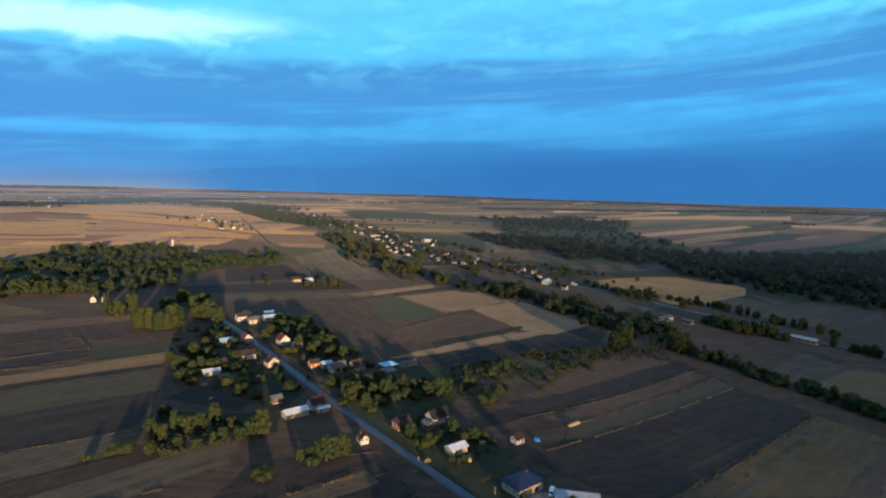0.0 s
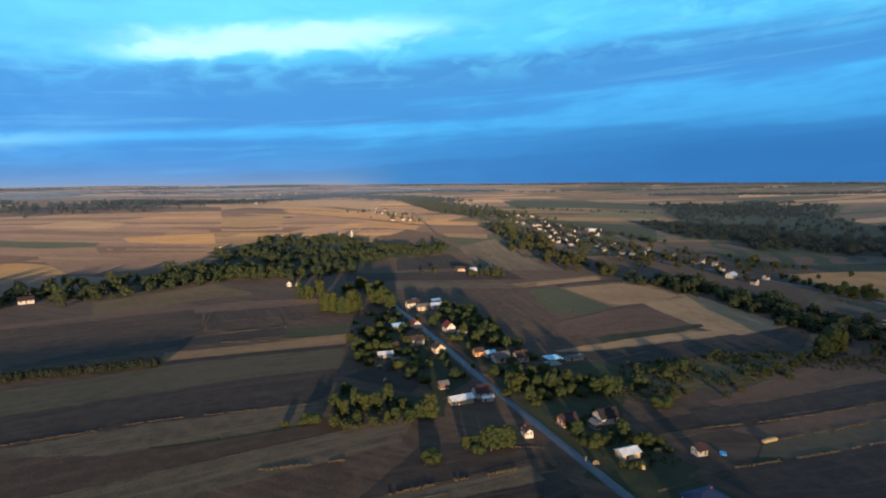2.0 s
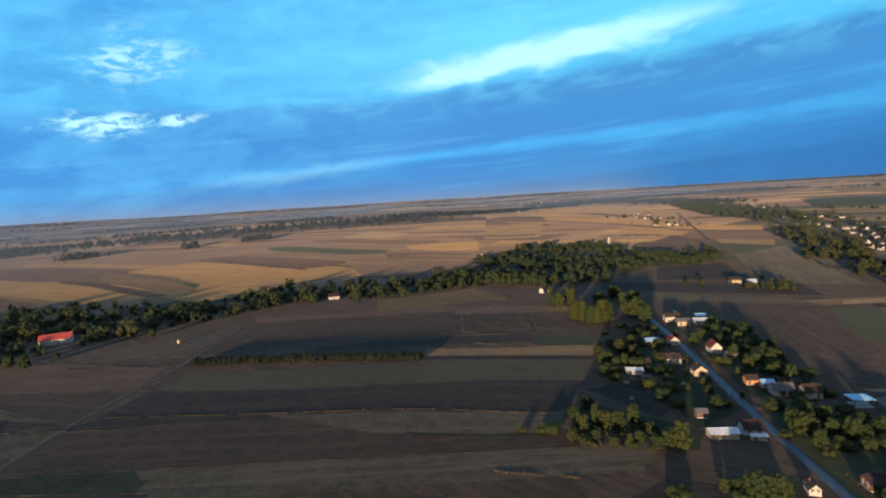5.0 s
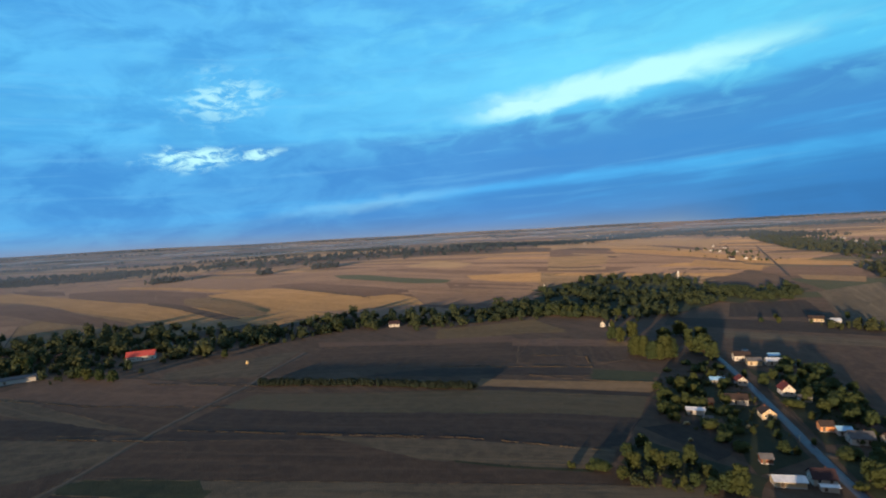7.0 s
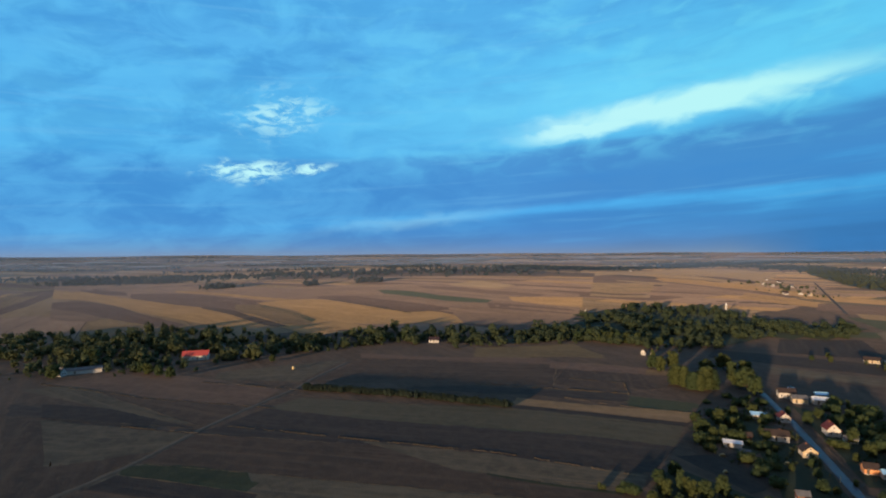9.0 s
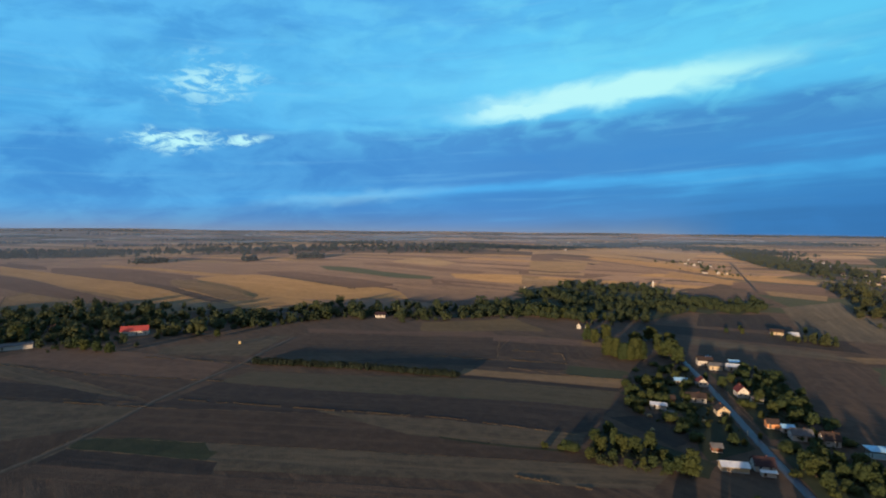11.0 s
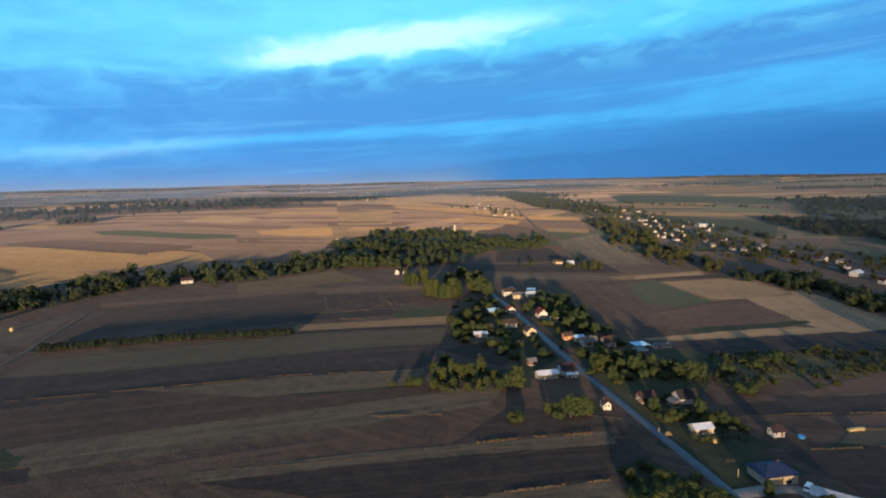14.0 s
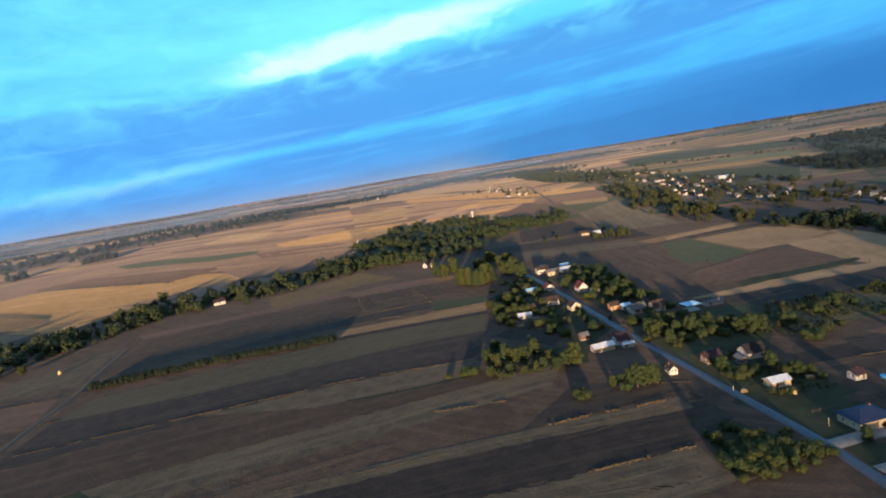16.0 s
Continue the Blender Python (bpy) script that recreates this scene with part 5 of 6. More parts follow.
plant("round", "trees at the road bend", (-166, 374, 17), (-156, 364, 13), (-208, 421, 16), (-228, 369, 16), (-228, 385, 15), (-239, 374, 12), (-188, 415, 13), (-190, 400, 15), (-175, 378, 14), (-210, 401, 13), (-262, 408, 10))
plant("round", "field trees", (241, 524, 14), (265, 535, 7), (192, 570, 10), (200, 562, 11), (209, 556, 11), (217, 549, 12), (125, 365, 20), (133, 370, 15), (120, 359, 13), (165, 359, 13), (167, 373, 12))
plant("bush", "bushes on the waste ground", (23, 247, 3.9), (12, 263, 2.2), (36, 268, 1.7), (54, 288, 2.2), (69, 306, 2.2), (79, 313, 2.8), (89, 326, 2.8), (99, 333, 3.3), (54, 271, 2.2), (49, 292, 1.7), (82, 342, 2.8), (106, 347, 3.3), (32, 286, 1.7), (62, 281, 2.2), (90, 310, 2.2))
plant("round", "farm trees", (-173, 523, 7), (-186, 520, 5), (-115, 555, 7), (-138, 577, 7), (-109, 556, 6), (-123, 552, 7), (-183, 544, 5))
plant("round", "trees in the left village", (-473, 5, 18), (-436, -17, 13), (-413, 39, 11), (-404, 45, 10), (-394, 51, 9), (-424, 35, 9), (-431, 234, 12), (-439, 231, 11), (-434, 260, 11), (-435, 159, 9), (-407, 125, 8))
# tree belts
belt([(-28, 248), (-60, 297), (-112, 372)], 28, 34, 2, 4, "garden shrubs", True)
belt([(-85, 238), (-122, 275), (-155, 345)], 34, 36, 2, 4, "garden shrubs", True)
belt([(-60, 300), (-90, 340), (-120, 385)], 20, 22, 4, 8, "garden trees", True)
belt([(-20, 262), (20, 285), (60, 330)], 24, 12, 2, 4, "shrubs on the waste ground", True)
belt([(-476, -33), (-453, 13), (-447, 36), (-420, 58)], 45, 130, 4, 9, "trees in the stream village")
belt([(-560, -60), (-500, 10), (-470, 60), (-440, 110)], 60, 150, 6, 11, "trees in the stream village")
belt([(-606, -89), (-590, -30), (-573, 19), (-519, 94), (-460, 138)], 120, 520, 6, 11, "trees along the village stream")
belt([(-460, 138), (-461, 190), (-466, 253), (-410, 326), (-390, 404), (-378, 445)], 75, 520, 4, 11, "trees along the stream")
belt([(-366, 431), (-324, 455), (-284, 475), (-274, 510)], 40, 90, 8, 13, "trees along the wood edge")
plant("round", "large trees before the wood", (-359, 422, 12), (-352, 432, 13), (-343, 434, 11), (-336, 441, 13), (-330, 449, 14), (-322, 451, 13), (-314, 458, 12), (-307, 463, 10), (-298, 470, 11), (-290, 478, 9), (-347, 443, 12), (-326, 461, 11))
belt([(32, 568), (70, 548), (105, 515), (137, 452), (160, 410), (169, 378)], 46, 330, 6, 14, "trees along the valley ditch")
belt([(163, 365), (180, 343), (196, 313), (210, 284), (223, 256), (236, 230)], 9, 105, 4, 9, "hedge trees between the fields", True)
belt([(236, 454), (246, 437), (270, 415)], 14, 22, 8, 12, "trees beside the far lane", True)
belt([(303, 404), (315, 370), (325, 341)], 12, 26, 6, 10, "trees beside the far lane", True)
belt([(-224, 1078), (-122, 794), (-59, 663), (-14, 598), (8, 607)], 55, 190, 8, 14, "trees below the village")
belt([(-163, 1056), (-59, 867), (14, 766), (71, 764), (111, 700), (180, 679)], 150, 460, 5, 10, "village trees")
belt([(-180, 1184), (-38, 1062), (69, 918)], 55, 130, 5, 9, "trees on the far side of the village")
belt([(-293, 1674), (-62, 1671), (123, 1687)], 70, 90, 5, 9, "trees beyond the village")
belt([(-634, 1953), (-365, 1525), (-184, 1196)], 170, 380, 7, 12, "village trees")
hedge_row([(-316, 119), (-296, 140), (-258, 176), (-217, 211)], 4.5, 230, 3.9)
plant("bush", "low scrub on the field edge", (-113, 179, 3), (-111, 180, 3), (-115, 177, 2), (-120, 173, 2))
belt([(-638, 1313), (-497, 1178), (-392, 1053)], 110, 70, 5, 9, "trees round the hill hamlet")
belt([(-148, 528), (-122, 537), (-105, 529)], 20, 26, 4, 8, "trees behind the farm")
# woods
wood([(168, 1871), (497, 2183), (571, 1468), (549, 1128), (384, 1139), (171, 1394)], 260, 8, 13)
belt([(183, 611), (233, 571), (274, 531), (292, 493), (310, 448), (332, 424)], 10, 40, 5, 11, "trees beside the far lane", True)
wood([(-403, 366), (-421, 487), (-470, 547), (-481, 674), (-399, 739), (-317, 707), (-237, 742), (-206, 721), (-206, 655), (-262, 606), (-274, 510), (-317, 455), (-358, 423), (-370, 345)], 620, 6, 10)
wood([(207, 892), (371, 874), (340, 759), (390, 661), (404, 606), (462, 545), (503, 506), (1164, 1191), (699, 1062), (480, 1081), (341, 1159), (209, 1258)], 1300, 9, 15)
wood([(64, 1322), (299, 1300), (330, 1121), (232, 1002), (128, 1030)], 300, 8, 13)
wood([(129, 2232), (527, 2313), (750, 2110), (516, 1539), (211, 1726)], 380, 8, 14)
wood([(-963, 2550), (-447, 1645), (-238, 1356), (-299, 1249), (-444, 1368), (-910, 2222)], 320, 7, 12)
# far tree bands
far_band([(-2062, -217), (-1728, 167), (-1240, 472), (-1027, 829), (-1407, 1723), (-1403, 2889)], 170, 900)
far_band([(-1654, -75), (-1547, 90), (-1435, 209)], 80, 160)
far_band([(-3388, -352), (-3377, -15), (-3527, 156)], 120, 120)
far_band([(-2699, 1209), (-2412, 1330), (-1220, 783)], 100, 80)
far_band([(-1146, 206), (-1108, 240)], 30, 26)
far_band([(-1023, 365), (-1011, 377)], 18, 10)
far_band([(-988, 466), (-973, 503)], 18, 16)
far_band([(-1686, 2426), (-1373, 2829), (-1105, 3361), (-754, 3423)], 240, 700)
far_band([(-1160, 2398), (-838, 2218), (-632, 2085)], 180, 320)
far_band([(230, 2931), (702, 3093), (1436, 3273), (2066, 3177), (2429, 2931), (2564, 2508)], 120, 800)
far_band([(493, 2390), (681, 2338)], 40, 40)
far_band([(1412, 2201), (1486, 2138)], 30, 30)
far_band([(-492, 3180), (455, 3777), (1293, 3893)], 100, 160)
far_band([(1750, 4250), (900, 4550), (0, 4700), (-900, 4600), (-1900, 4300)], 300, 900)
far_band([(2900, 3000), (2300, 3700), (1750, 4250)], 300, 300)
# far houses
hamlet("village", (-289, 1468, 11), (-248, 1346, 7), (-222, 1347, 7), (-200, 1344, 9), (-185, 1336, 10), (-144, 1086, 9), (-127, 1020, 7), (-100, 1108, 12), (-85, 1041, 8), (-94, 888, 7), (-66, 934, 8), (-56, 815, 9), (-54, 1091, 9), (-39, 1052, 8), (-43, 838, 6))
hamlet("village", (-16, 816, 6), (6, 843, 6), (53, 806, 7), (45, 770, 6), (82, 752, 6), (101, 711, 7), (110, 720, 6), (123, 705, 7), (139, 594, 6), (158, 630, 6), (-322, 1407, 8), (-280, 1315, 7), (-101, 1004, 6), (-140, 1200, 8), (-57, 911, 6))
hamlet("village", (-585, 2074, 10), (-690, 2276, 11), (-500, 1916, 11), (-428, 1748, 10), (-373, 1591, 7), (17, 750, 6), (29, 744, 6), (-7, 774, 6), (71, 764, 6), (124, 673, 6), (-173, 1121, 6), (-138, 976, 6), (-80, 896, 6), (-66, 855, 6))
hamlet("village", (-218, 1203, 7), (-193, 1153, 6), (-137, 1106, 7), (-119, 1092, 7), (-93, 966, 6), (-81, 974, 6), (-63, 1010, 6), (-43, 960, 6), (-50, 865, 6), (-75, 834, 6), (-85, 844, 6), (-32, 929, 6), (-20, 976, 6), (-112, 973, 6))
hamlet("hamlet on the hill", (-572, 1248, 8), (-538, 1216, 7), (-435, 1038, 8), (-509, 1231, 6), (-419, 1058, 7), (-664, 1455, 7), (-598, 1375, 7), (-402, 1053, 6))
hamlet("far hamlet", (-1904, 2572, 17), (-1867, 2618, 20), (-1820, 2670, 18), (-1817, 2836, 15), (-1207, 704, 8), (-1157, 779, 8), (-1051, 925, 10), (-1152, 1552, 7), (-740, 2511, 14))
hamlet("stream village", (-510, 40, 6), (-539, 54, 6), (-457, 123, 6), (-444, -13, 6), (-496, 27, 6), (-472, 99, 6), (-524, -6, 6))
hamlet("house by the wood", (-277, 416, 5), (-270, 419, 4.5), (-482, 572, 6))

# scattered copses on the far plain
far_band([(-2900, 600), (-2650, 1050), (-2500, 1500)], 90, 120)
far_band([(-3300, 1500), (-3000, 2050), (-2700, 2600)], 110, 150)
far_band([(-3900, 400), (-3750, 950), (-3700, 1500)], 120, 130)
far_band([(-2350, 250), (-2250, 600), (-2200, 900)], 70, 70)
far_band([(-4300, 1200), (-4000, 2000), (-3600, 2800)], 160, 260)
far_band([(-2500, 2400), (-2250, 2850), (-1900, 3300)], 110, 150)
far_band([(-3100, -500), (-2850, 0), (-2800, 350)], 90, 110)
far_band([(-4400, -600), (-4450, 200), (-4350, 900)], 160, 220)
far_band([(-3300, 3000), (-2900, 3500), (-2400, 3900)], 160, 240)

# pale weeds and straw left on field edges
dry_weeds([(-228, 268), (-216, 279), (-201, 293)], 0.45, 515, 0.5)
dry_weeds([(-247, 291), (-234, 303), (-220, 314)], 0.4, 496, 0.35)
dry_weeds([(-219, 314), (-195, 289)], 0.4, 485, 0.35)
dry_weeds([(-215, 252), (-195, 262), (-175, 276), (-156, 292)], 0.5, 1002, 0.4)
dry_weeds([(-64, 145), (-51, 157), (-36, 168), (-29, 174)], 0.6, 637, 0.6)
dry_weeds([(-110, 143), (-96, 152), (-85, 160)], 0.5, 423, 0.5)
dry_weeds([(-44, 122), (-29, 135), (-17, 145)], 0.5, 496, 0.5)
dry_weeds([(-248, 84), (-218, 112), (-186, 144), (-168, 161), (-120, 195)], 0.45, 2378, 0.4)
dry_weeds([(-269, 224), (-239, 256), (-205, 289)], 0.5, 1277, 0.4)
dry_weeds([(-269, 64), (-224, 106), (-181, 147)], 0.45, 1693, 0.35)
dry_weeds([(-423, -23), (-346, 33), (-287, 92)], 0.45, 2501, 0.35)
dry_weeds([(-298, 17), (-266, 49)], 0.45, 633, 0.5)
dry_weeds([(-371, 66), (-315, 117)], 0.6, 1060, 0.5)
dry_weeds([(37, 231), (77, 256), (117, 286), (157, 319)], 0.5, 2086, 0.5)
dry_weeds([(61, 229), (89, 249), (130, 280), (161, 306)], 0.55, 1767, 0.6)
dry_weeds([(42, 201), (81, 227), (119, 255), (168, 293)], 0.5, 2185, 0.55)
dry_weeds([(84, 175), (116, 198), (148, 224), (189, 258)], 0.55, 1874, 0.6)
dry_weeds([(98, 176), (150, 216), (191, 246)], 0.4, 1629, 0.4)
dry_weeds([(-40, 186), (-22, 192), (-14, 182)], 0.80, 270, 0.26)

# buildings along the road
house(29.5, 173.5, 38, 11.9, 8.1, 2.8, 2.3, PLASTER_C, TILE_BLUE, "cream bungalow with dark blue hipped roof", hip=True)
shed(46.5, 166.5, -9, 13.9, 5.5, 2.5, 1.1, PLASTER_G, SHEET_M, "long grey barn with pale sheet roof")
shed(35.5, 146, 38, 6.1, 4.7, 2.2, 1.1, BRICK, TILE_PLUM, "small shed with faded red roof")
shed(46, 154, 38, 8.2, 5.1, 2.4, 1.3, BRICK, TILE_PLUM, "brick shed with dull red tiled roof")
shed(7.2, 196.5, 38, 7.6, 4.4, 2.2, 1.0, PLASTER_C, SHEET_W, "cream shed with pale sheet roof")
house(32.5, 208, 38, 4.4, 3.6, 2.3, 1.2, PLASTER_W, TILE_PLUM, "small white cottage with plum tiled roof")
house(-0.5, 224, 38, 8.6, 6.4, 2.6, 2.6, PLASTER_G, TILE_DARK, "grey gabled house with blackened tile roof")
shed(-4.5, 216, 128, 4.1, 3.0, 2.0, 0.8, WOOD_D, SHEET_G, "weathered board shed with grey roof")
house(-15.5, 215, 38, 6.6, 5.1, 2.5, 1.9, BRICK, TILE_PLUM, "low brick house with plum tiled roof")
house(-29.5, 199.5, 120, 4.6, 3.3, 2.0, 1.5, PLASTER_W, TILE_BROWN, "small white gabled house with dark roof")
shed(-61.5, 219.5, 41, 10.2, 4.7, 2.1, 1.1, PLASTER_C, SHEET_W, "long low shed with white roof")
house(-54.5, 230, 38, 7.4, 6.0, 2.6, 2.4, PLASTER_W, TILE_PLUM, "white house with plum tiled roof")
shed(-51, 225.5, 38, 5.3, 2.2, 1.7, 0.4, PLASTER_W, SHEET_W, "low white outbuilding with pale roof")
shed(-73.5, 232, 38, 4.1, 3.4, 2.2, 1.1, BRICK, SHEET_G, "brick shed with grey sheet roof")
house(-91.5, 281, 128, 7.0, 6.0, 2.9, 2.4, PLASTER_C, TILE_BROWN, "cream gabled house with brown roof")
house(-98, 323, 128, 7.8, 6.0, 3.3, 3.0, PLASTER_W, TILE_RED, "white gabled house with red roof")
shed(-88, 318, 38, 5.7, 3.4, 2.2, 0.9, PLASTER_W, SHEET_G, "white outbuilding with grey roof")
house(-143, 377, 38, 9.6, 6.6, 3.5, 2.0, PLASTER_W, TILE_BROWN, "white farmhouse with brown roof at road end")
shed(-133, 371, 38, 8.2, 5.1, 2.9, 1.5, PLASTER_C, SHEET_G, "cream farm building with grey roof")
shed(-124, 380, 38, 10.7, 5.1, 2.8, 1.4, PLASTER_W, SHEET_W, "white barn with pale sheet roof")
shed(-130, 394, 38, 6.6, 4.2, 2.6, 1.1, PLASTER_W, SHEET_B, "white shed with bluish sheet roof")
shed(-69, 283.5, 38, 5.3, 4.2, 2.6, 1.6, PLASTER_SUNLIT, TILE_BROWN, "shed with sunlit orange put into its walls, brown roof")
shed(-62.5, 284, 38, 5.3, 3.8, 2.4, 1.0, PLASTER_W, SHEET_B, "white shed with light blue roof")
house(-55.5, 279, 38, 8.6, 5.5, 2.8, 2.1, PLASTER_W, SHEET_G, "white house with grey sheet roof")
house(-45.5, 284, 38, 7.0, 6.0, 2.8, 2.6, PLASTER_G, TILE_BROWN, "grey gabled house with dark roof")
shed(-52, 294, 128, 9.0, 4.2, 2.4, 1.4, WOOD_D, TILE_BROWN, "dark wooden barn with brown roof")
shed(-18, 297, 38, 10.7, 3.8, 2.0, 0.7, PLASTER_G, SHEET_G, "long low grey shed")
shed(-116, 262, 33, 7.8, 3.8, 2.1, 0.8, PLASTER_W, SHEET_W, "white shed with pale roof")
shed(-108, 257.5, 38, 4.1, 2.1, 1.6, 0.4, PLASTER_W, SHEET_G, "low white hen house")
house(-110, 290, 38, 11.5, 5.5, 2.7, 1.9, PLASTER_W, TILE_BROWN, "long white farmhouse with brown roof")
shed(-118, 276, 38, 6.6, 4.2, 2.4, 1.3, BRICK, TILE_BROWN, "brick barn with brown roof")
shed(-131, 317, 38, 7.4, 4.2, 2.3, 1.0, PLASTER_W, SHEET_B, "white shed with bluish roof")
house(-121, 324, 128, 6.1, 5.5, 2.7, 2.2, PLASTER_W, TILE_RED, "white gabled house with red roof")
house(-153, 549, 20, 11, 5.5, 2.8, 1.9, PLASTER_C, TILE_BROWN, "long cream farmhouse standing in fields")
shed(-138.5, 545, 38, 8, 6, 3.0, 1.8, PLASTER_W, SHEET_W, "white barn with pale roof in fields")
house(-414.5, 282, 56, 9.5, 6.0, 2.6, 2.2, PLASTER_W, TILE_PLUM, "white cottage with dark red roof by the stream")
house(-450.5, 76, 72, 19, 9, 3.6, 3.0, PLASTER_W, TILE_BRIGHT, "long white building with bright red roof")
shed(-446, 1, 85, 22, 7, 2.6, 1.4, PLASTER_W, SHEET_G, "long shed with grey sheet roof")
shed(-27, 1046, 25, 25, 10, 4.6, 1.6, PLASTER_W, SHEET_W, "large white warehouse at the village edge")
house(124.7, 627, 60, 13, 7.5, 3.6, 2.2, PLASTER_W, SHEET_W, "large white building beside the lane")
shed(286, 409, 125, 18, 6, 2.6, 1.2, WOOD_D, SHEET_M, "long farm shed with dull pale roof")
shed(199, 463, 38, 13, 7, 2.8, 1.4, PLASTER_G, SHEET_G, "grey farm shed among trees")
shed(215, 455, 120, 9, 5, 2.4, 1.2, WOOD_D, SHEET_G, "weathered farm shed with grey roof")


# undergrowth of the gardens and the waste ground
FOOT.append((-28.5, 286.5, 6))
scrub_patch([(0, 252), (8, 300), (62, 338), (128, 376), (104, 328), (62, 288), (24, 254)], 620)
scrub_patch([(96, 330), (128, 376), (160, 360), (150, 335)], 120)
scrub_patch([(-88, 240), (-72, 262), (-100, 300), (-150, 356), (-156, 300), (-140, 258), (-110, 242)], 300, "low garden shrubs and weeds between the houses")
scrub_patch([(-40, 238), (-20, 250), (5, 250), (20, 250), (10, 272), (-30, 272), (-60, 300), (-100, 372), (-118, 360), (-70, 285)], 320, "low garden shrubs and weeds between the houses")
scrub_patch([(-112, 196), (-100, 176), (-66, 196), (-70, 206), (-92, 212)], 130, "low bushes grown into a row behind the sheds")
scrub_patch([(-18, 206), (8, 186), (26, 200), (12, 214), (-6, 232)], 90, "low garden shrubs and weeds between the houses")


def pavilion(x, y, yaw, l, w, h):
    """An open shelter: four posts and a pale blue hipped sheet roof."""
    top = new("pavilion")
    top.matrix_basis = pose(x, y, gz(x, y) + 0.1, 0, 0, yaw)
    for sx in (-1, 1):
        for sy in (-1, 1):
            part("post", box(sx * l * 0.45 - 0.12, sx * l * 0.45 + 0.12, sy * w * 0.45 - 0.12, sy * w * 0.45 + 0.12, -0.8, h), WOOD_D, top)
    part("roof", hip_roof(l, w, h, 1.5, 0.4), SHEET_B, top, "light blue sheet roof")
    part("floor_slab", box(-l * 0.5, l * 0.5, -w * 0.5, w * 0.5, -0.6, 0.08), CONCRETE, top)
    tagged(top, "open shelter with light blue sheet roof", "shelter")


pavilion(-28.5, 286.5, 38, 8.0, 6.5, 3.2)


def tower(x, y):
    """The slim white church tower that stands out of the wood."""
    top = new("church_tower")
    top.matrix_basis = pose(x, y, gz(x, y), 0, 0, 30)
    shaft = part("shaft", box(-1.0, 1.0, -1.0, 1.0, -1, 11.5), PLASTER_W, top)
    part("cornice", box(-1.15, 1.15, -1.15, 1.15, 11.5, 11.8), PLASTER_W, top)
    v = [(-1.1, -1.1, 11.8), (1.1, -1.1, 11.8), (1.1, 1.1, 11.8), (-1.1, 1.1, 11.8), (0, 0, 15.5)]
    part("spire", (v, [(3, 2, 1, 0), (0, 1, 4), (1, 2, 4), (2, 3, 4), (3, 0, 4)]), SHEET_W, top)
    for side, at in (("x", -1.0), ("x", 1.0)):
        opening("window", shaft, at, 0, 8.8, 0.8, 1.7, side)
    for side, at in (("y", -1.0), ("y", 1.0)):
        opening("window", shaft, 0, at, 8.8, 0.8, 1.7, side)
    tagged(top, "slim white church tower with pale spire", "church tower")


tower(-371, 725)


def wheel(parent, x, y, r):
    tyre = part("wheel", tube((x, y - 0.11, r), (x, y + 0.11, r), r, r, 14), RUBBER, parent)
    part("rim", tube((x, y - 0.12, r), (x, y + 0.12, r), r * 0.6, r * 0.6, 10), CONCRETE, tyre)


def profile(points, w):
    n = len(points)
    v = [(x, -w / 2, z) for x, z in points] + [(x, w / 2, z) for x, z in points]
    return v, [tuple(range(n)), tuple(range(2 * n - 1, n - 1, -1))] + [((i + 1) % n, i, n + i, n + (i + 1) % n) for i in range(n)]


def car(x, y, yaw, paint, label):
    top = new("car")
    top.matrix_basis = pose(x, y, gz(x, y) + 0.31, 0, 0, yaw)
    part("body", profile([(-2.1, 0.35), (2.1, 0.35), (2.15, 0.75), (1.1, 0.95), (-2.1, 0.98)], 1.74), paint, top)
    part("cabin", profile([(-1.9, 0.96), (1.0, 0.94), (0.35, 1.45), (-1.5, 1.47)], 1.5), GLASS, top)
    for wx in (-1.3, 1.3):
        for wy in (-0.78, 0.78):
            wheel(top, wx, wy, 0.32)
    tagged(top, label, "car")


def van(x, y, yaw):
    top = new("van")
    top.matrix_basis = pose(x, y, gz(x, y) + 0.31, 0, 0, yaw) @ Matrix.Scale(0.8, 4)
    part("body", profile([(-2.6, 0.4), (2.6, 0.4), (2.65, 1.1), (2.0, 1.35), (1.45, 2.25), (-2.6, 2.35)], 2.0), VAN_WHITE, top)
    part("windscreen", profile([(2.06, 1.40), (2.0, 1.36), (1.5, 2.16), (1.56, 2.18)], 1.7), GLASS, top)
    for wx in (-1.7, 1.7):
        for wy in (-0.9, 0.9):
            wheel(top, wx, wy, 0.36)
    tagged(top, "small white van parked by the barn", "van")


car(34.2, 173.0, 60, CAR_DARK, "dark car parked before the bungalow")
van(39.0, 170.5, 250)
car(-151, 402, 70, VAN_WHITE, "white car parked in the field")


def pool(x, y):
    top = new("paddling_pool")
    top.matrix_basis = pose(x, y, gz(x, y) + 0.3)
    turns = [2 * math.pi * k / 24 for k in range(24)]
    v = [(r * math.cos(a), r * math.sin(a), z) for r, z in ((1.25, -0.6), (1.25, 0.45), (0.98, 0.45), (0.98, -0.5)) for a in turns]
    part("wall", (v, [(i * 24 + j, i * 24 + (j + 1) % 24, (i + 1) * 24 + (j + 1) % 24, (i + 1) * 24 + j) for i in range(3) for j in range(24)]), POOL_BLUE, top)
    part("water", tube((0, 0, -0.5), (0, 0, 0.34), 0.97, 0.97, 24), POOL_BLUE, top)
    tagged(top, "round light blue garden pool", "pool")


pool(41, 211)


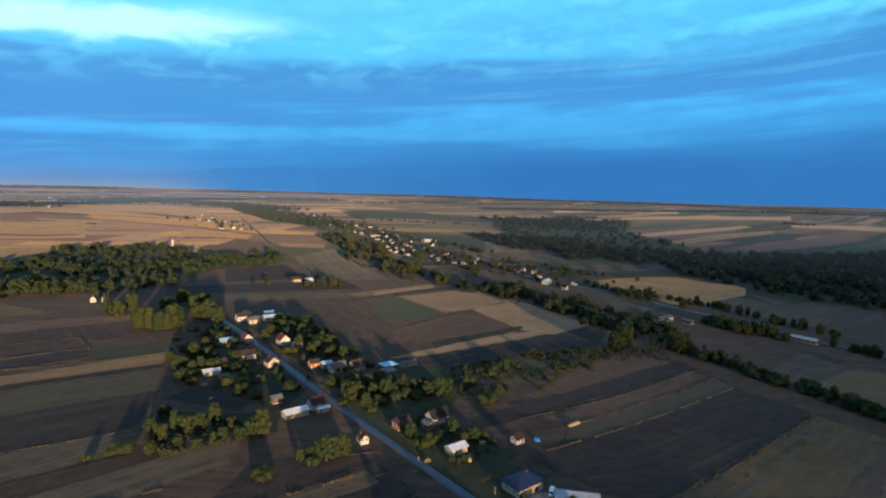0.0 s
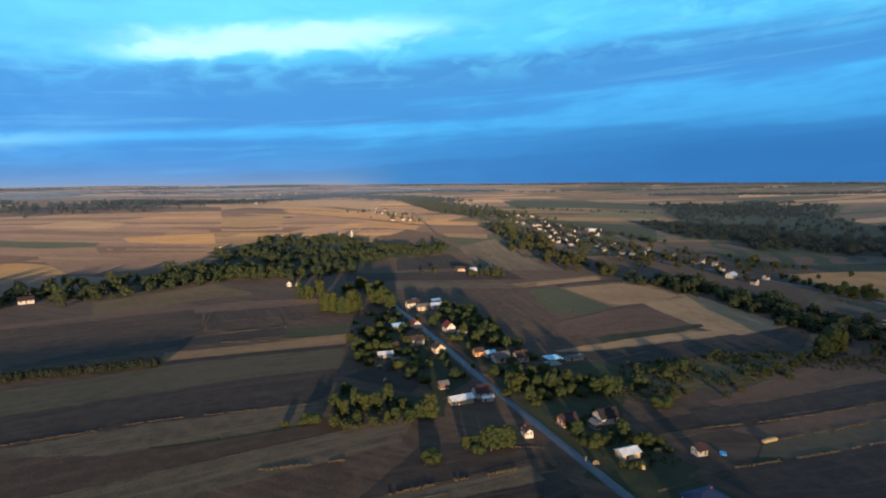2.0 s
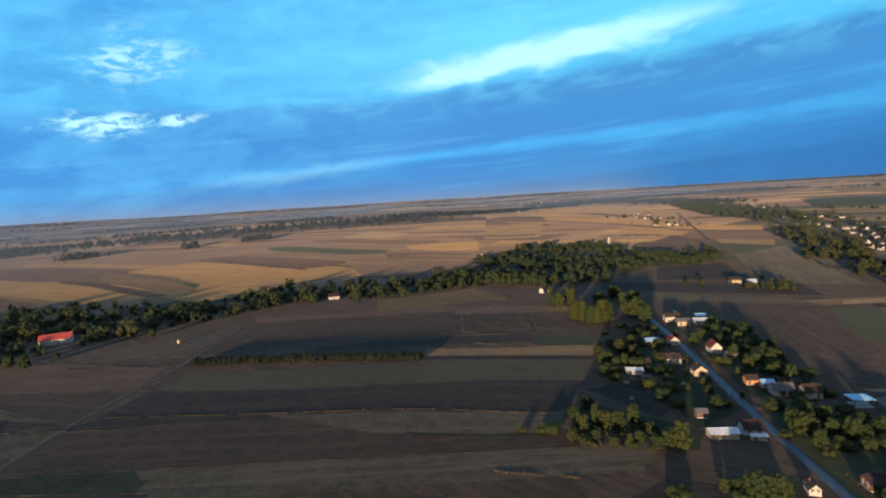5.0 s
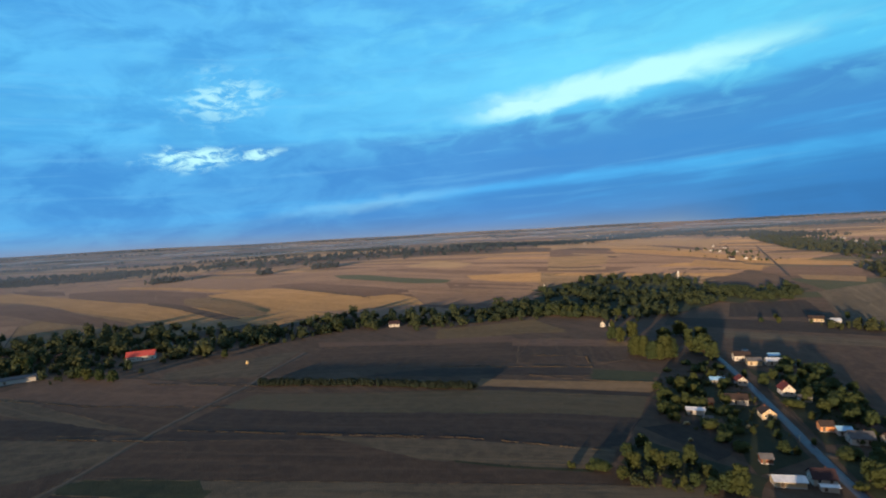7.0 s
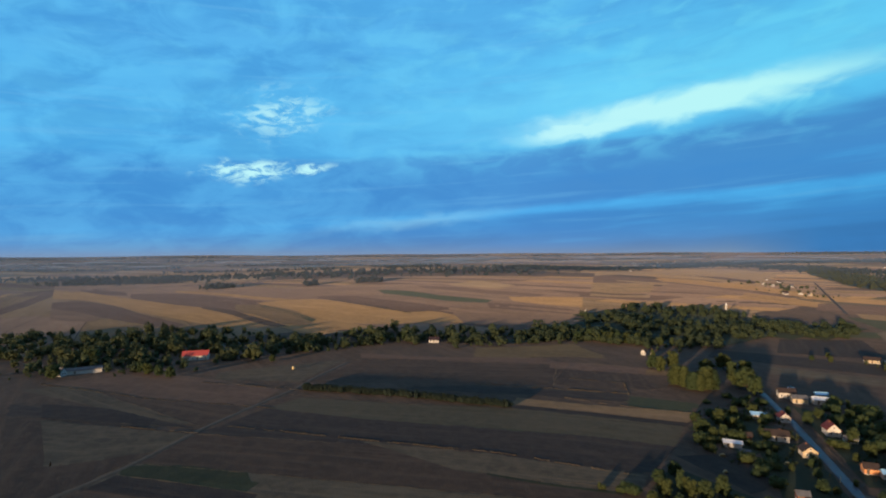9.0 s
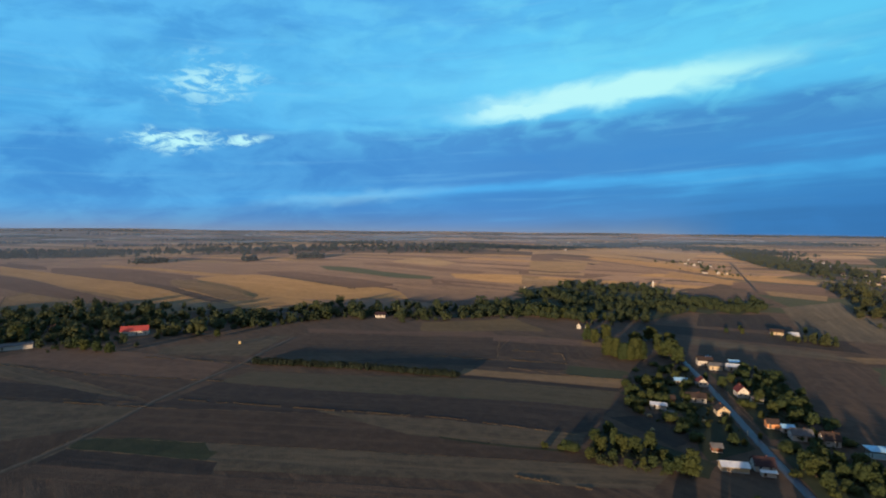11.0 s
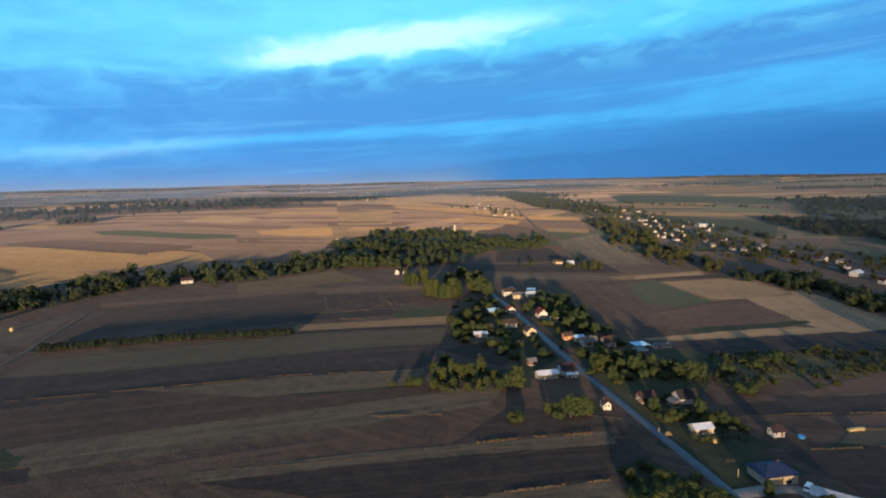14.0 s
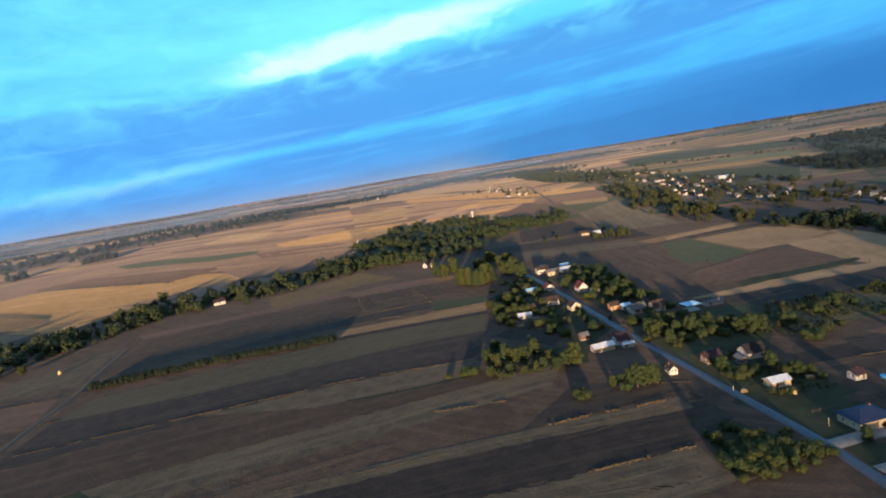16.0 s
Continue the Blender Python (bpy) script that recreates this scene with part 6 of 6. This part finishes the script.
def haystack(x, y, r, h):
    rng = np.random.default_rng(int(abs(x * 7 + y)))
    v, f = lump(rng, (0, 0, h * 0.35), (r, r, h * 0.65), 6, 12, 0.08)
    top = new("haystack", smooth(mesh_of("haystack", v, f, STRAW)))
    top.matrix_basis = pose(x, y, gz(x, y) + 0.2)
    tagged(top, "pale straw stack standing in the field", "haystack")


haystack(-373, 131, 1.0, 2.3)


def bales(x, y, yaw):
    top = new("bale_stack")
    top.matrix_basis = pose(x, y, gz(x, y) + 0.35, 0, 0, yaw)
    rng = np.random.default_rng(3)
    for k in range(4):
        at, up = (k % 4) * 1.75 - 2.6 + (k // 4) * 0.8, (k // 4) * 0.82
        dx, dy = rng.uniform(-0.12, 0.12, 2)
        v, f = box(at - 0.83 + dx, at + 0.83 + dx, -0.6 + dy, 0.6 + dy, up - 0.3 * (k < 4), up + 0.8)
        part("bale", (v, f), STRAW, top)
    tagged(top, "stack of pale straw bales on the field edge", "bale stack")


bales(60.5, 228.5, 38)


def post(x, y, h):
    top = new("marker_post")
    top.matrix_basis = pose(x, y, gz(x, y))
    part("shaft", tube((0, 0, -0.6), (0, 0, h), 0.11, 0.09, 8), STRAW, top)
    part("cap", tube((0, 0, h), (0, 0, h + 0.12), 0.14, 0.05, 8), FRAME_W, top)
    tagged(top, "short pale wooden post beside the road", "post", "posts beside the road")


post(19.6, 168.5, 2.6)
post(-72, 262, 2.4)
post(-7, 187, 2.0)


def woodpile(x, y, yaw, l):
    """Split logs stacked in a low row."""
    top = new("woodpile")
    top.matrix_basis = pose(x, y, gz(x, y) + 0.1, 0, 0, yaw)
    rng = np.random.default_rng(int(abs(x * 31 + y)))
    for row in range(3):
        n = int(l / 0.5) - row
        for k in range(n):
            at = -l / 2 + (k + 0.5 + row * 0.5) * 0.5
            r = rng.uniform(0.19, 0.25)
            part("log", tube((at, -0.55 + rng.uniform(-0.08, 0.08), 0.2 + row * 0.4), (at, 0.55, 0.2 + row * 0.4), r, r, 7), STRAW, top)
    tagged(top, "low stack of pale split firewood", "woodpile")


woodpile(-3.5, 187, 38, 2.5)
woodpile(18, 204, 20, 3.5)
woodpile(12, 190, 110, 2.0)
woodpile(-112, 246, 38, 3.0)
woodpile(-92, 262, 60, 2.5)
woodpile(-102, 230, 38, 2.0)


def fence(points, gap):
    """A plank fence: posts and two rails between them."""
    top = new("fence")
    pts = np.array(points, float)
    top.matrix_basis = pose(pts[0][0], pts[0][1], gz(*pts[0]))
    run = np.r_[0, np.cumsum(np.hypot(*np.diff(pts, axis=0).T))]
    spots = []
    for s in np.arange(0, run[-1] + 0.01, gap):
        x, y = np.interp(s, run, pts[:, 0]), np.interp(s, run, pts[:, 1])
        spots.append((x - pts[0][0], y - pts[0][1], gz(x, y) - gz(*pts[0])))
    for x, y, z in spots:
        part("post", tube((x, y, z - 0.5), (x, y, z + 1.35), 0.07, 0.06, 5), WOOD_D, top)
    for p, q in zip(spots, spots[1:]):
        for up in (0.5, 1.1):
            part("rail", tube((p[0], p[1], p[2] + up), (q[0], q[1], q[2] + up), 0.045, 0.045, 4), WOOD_D, top)
    tagged(top, "weathered wooden rail fence round a yard", "fence")


fence([(16, 176), (40, 196)], 3.0)
fence([(-7, 196), (-24, 218)], 3.0)
fence([(-63, 262), (-92, 300)], 3.0)
fence([(-79, 287), (-108, 325)], 3.0)
fence([(-276, 318), (-249, 277)], 6.0)
fence([(-193, 327), (-200, 298)], 6.0)
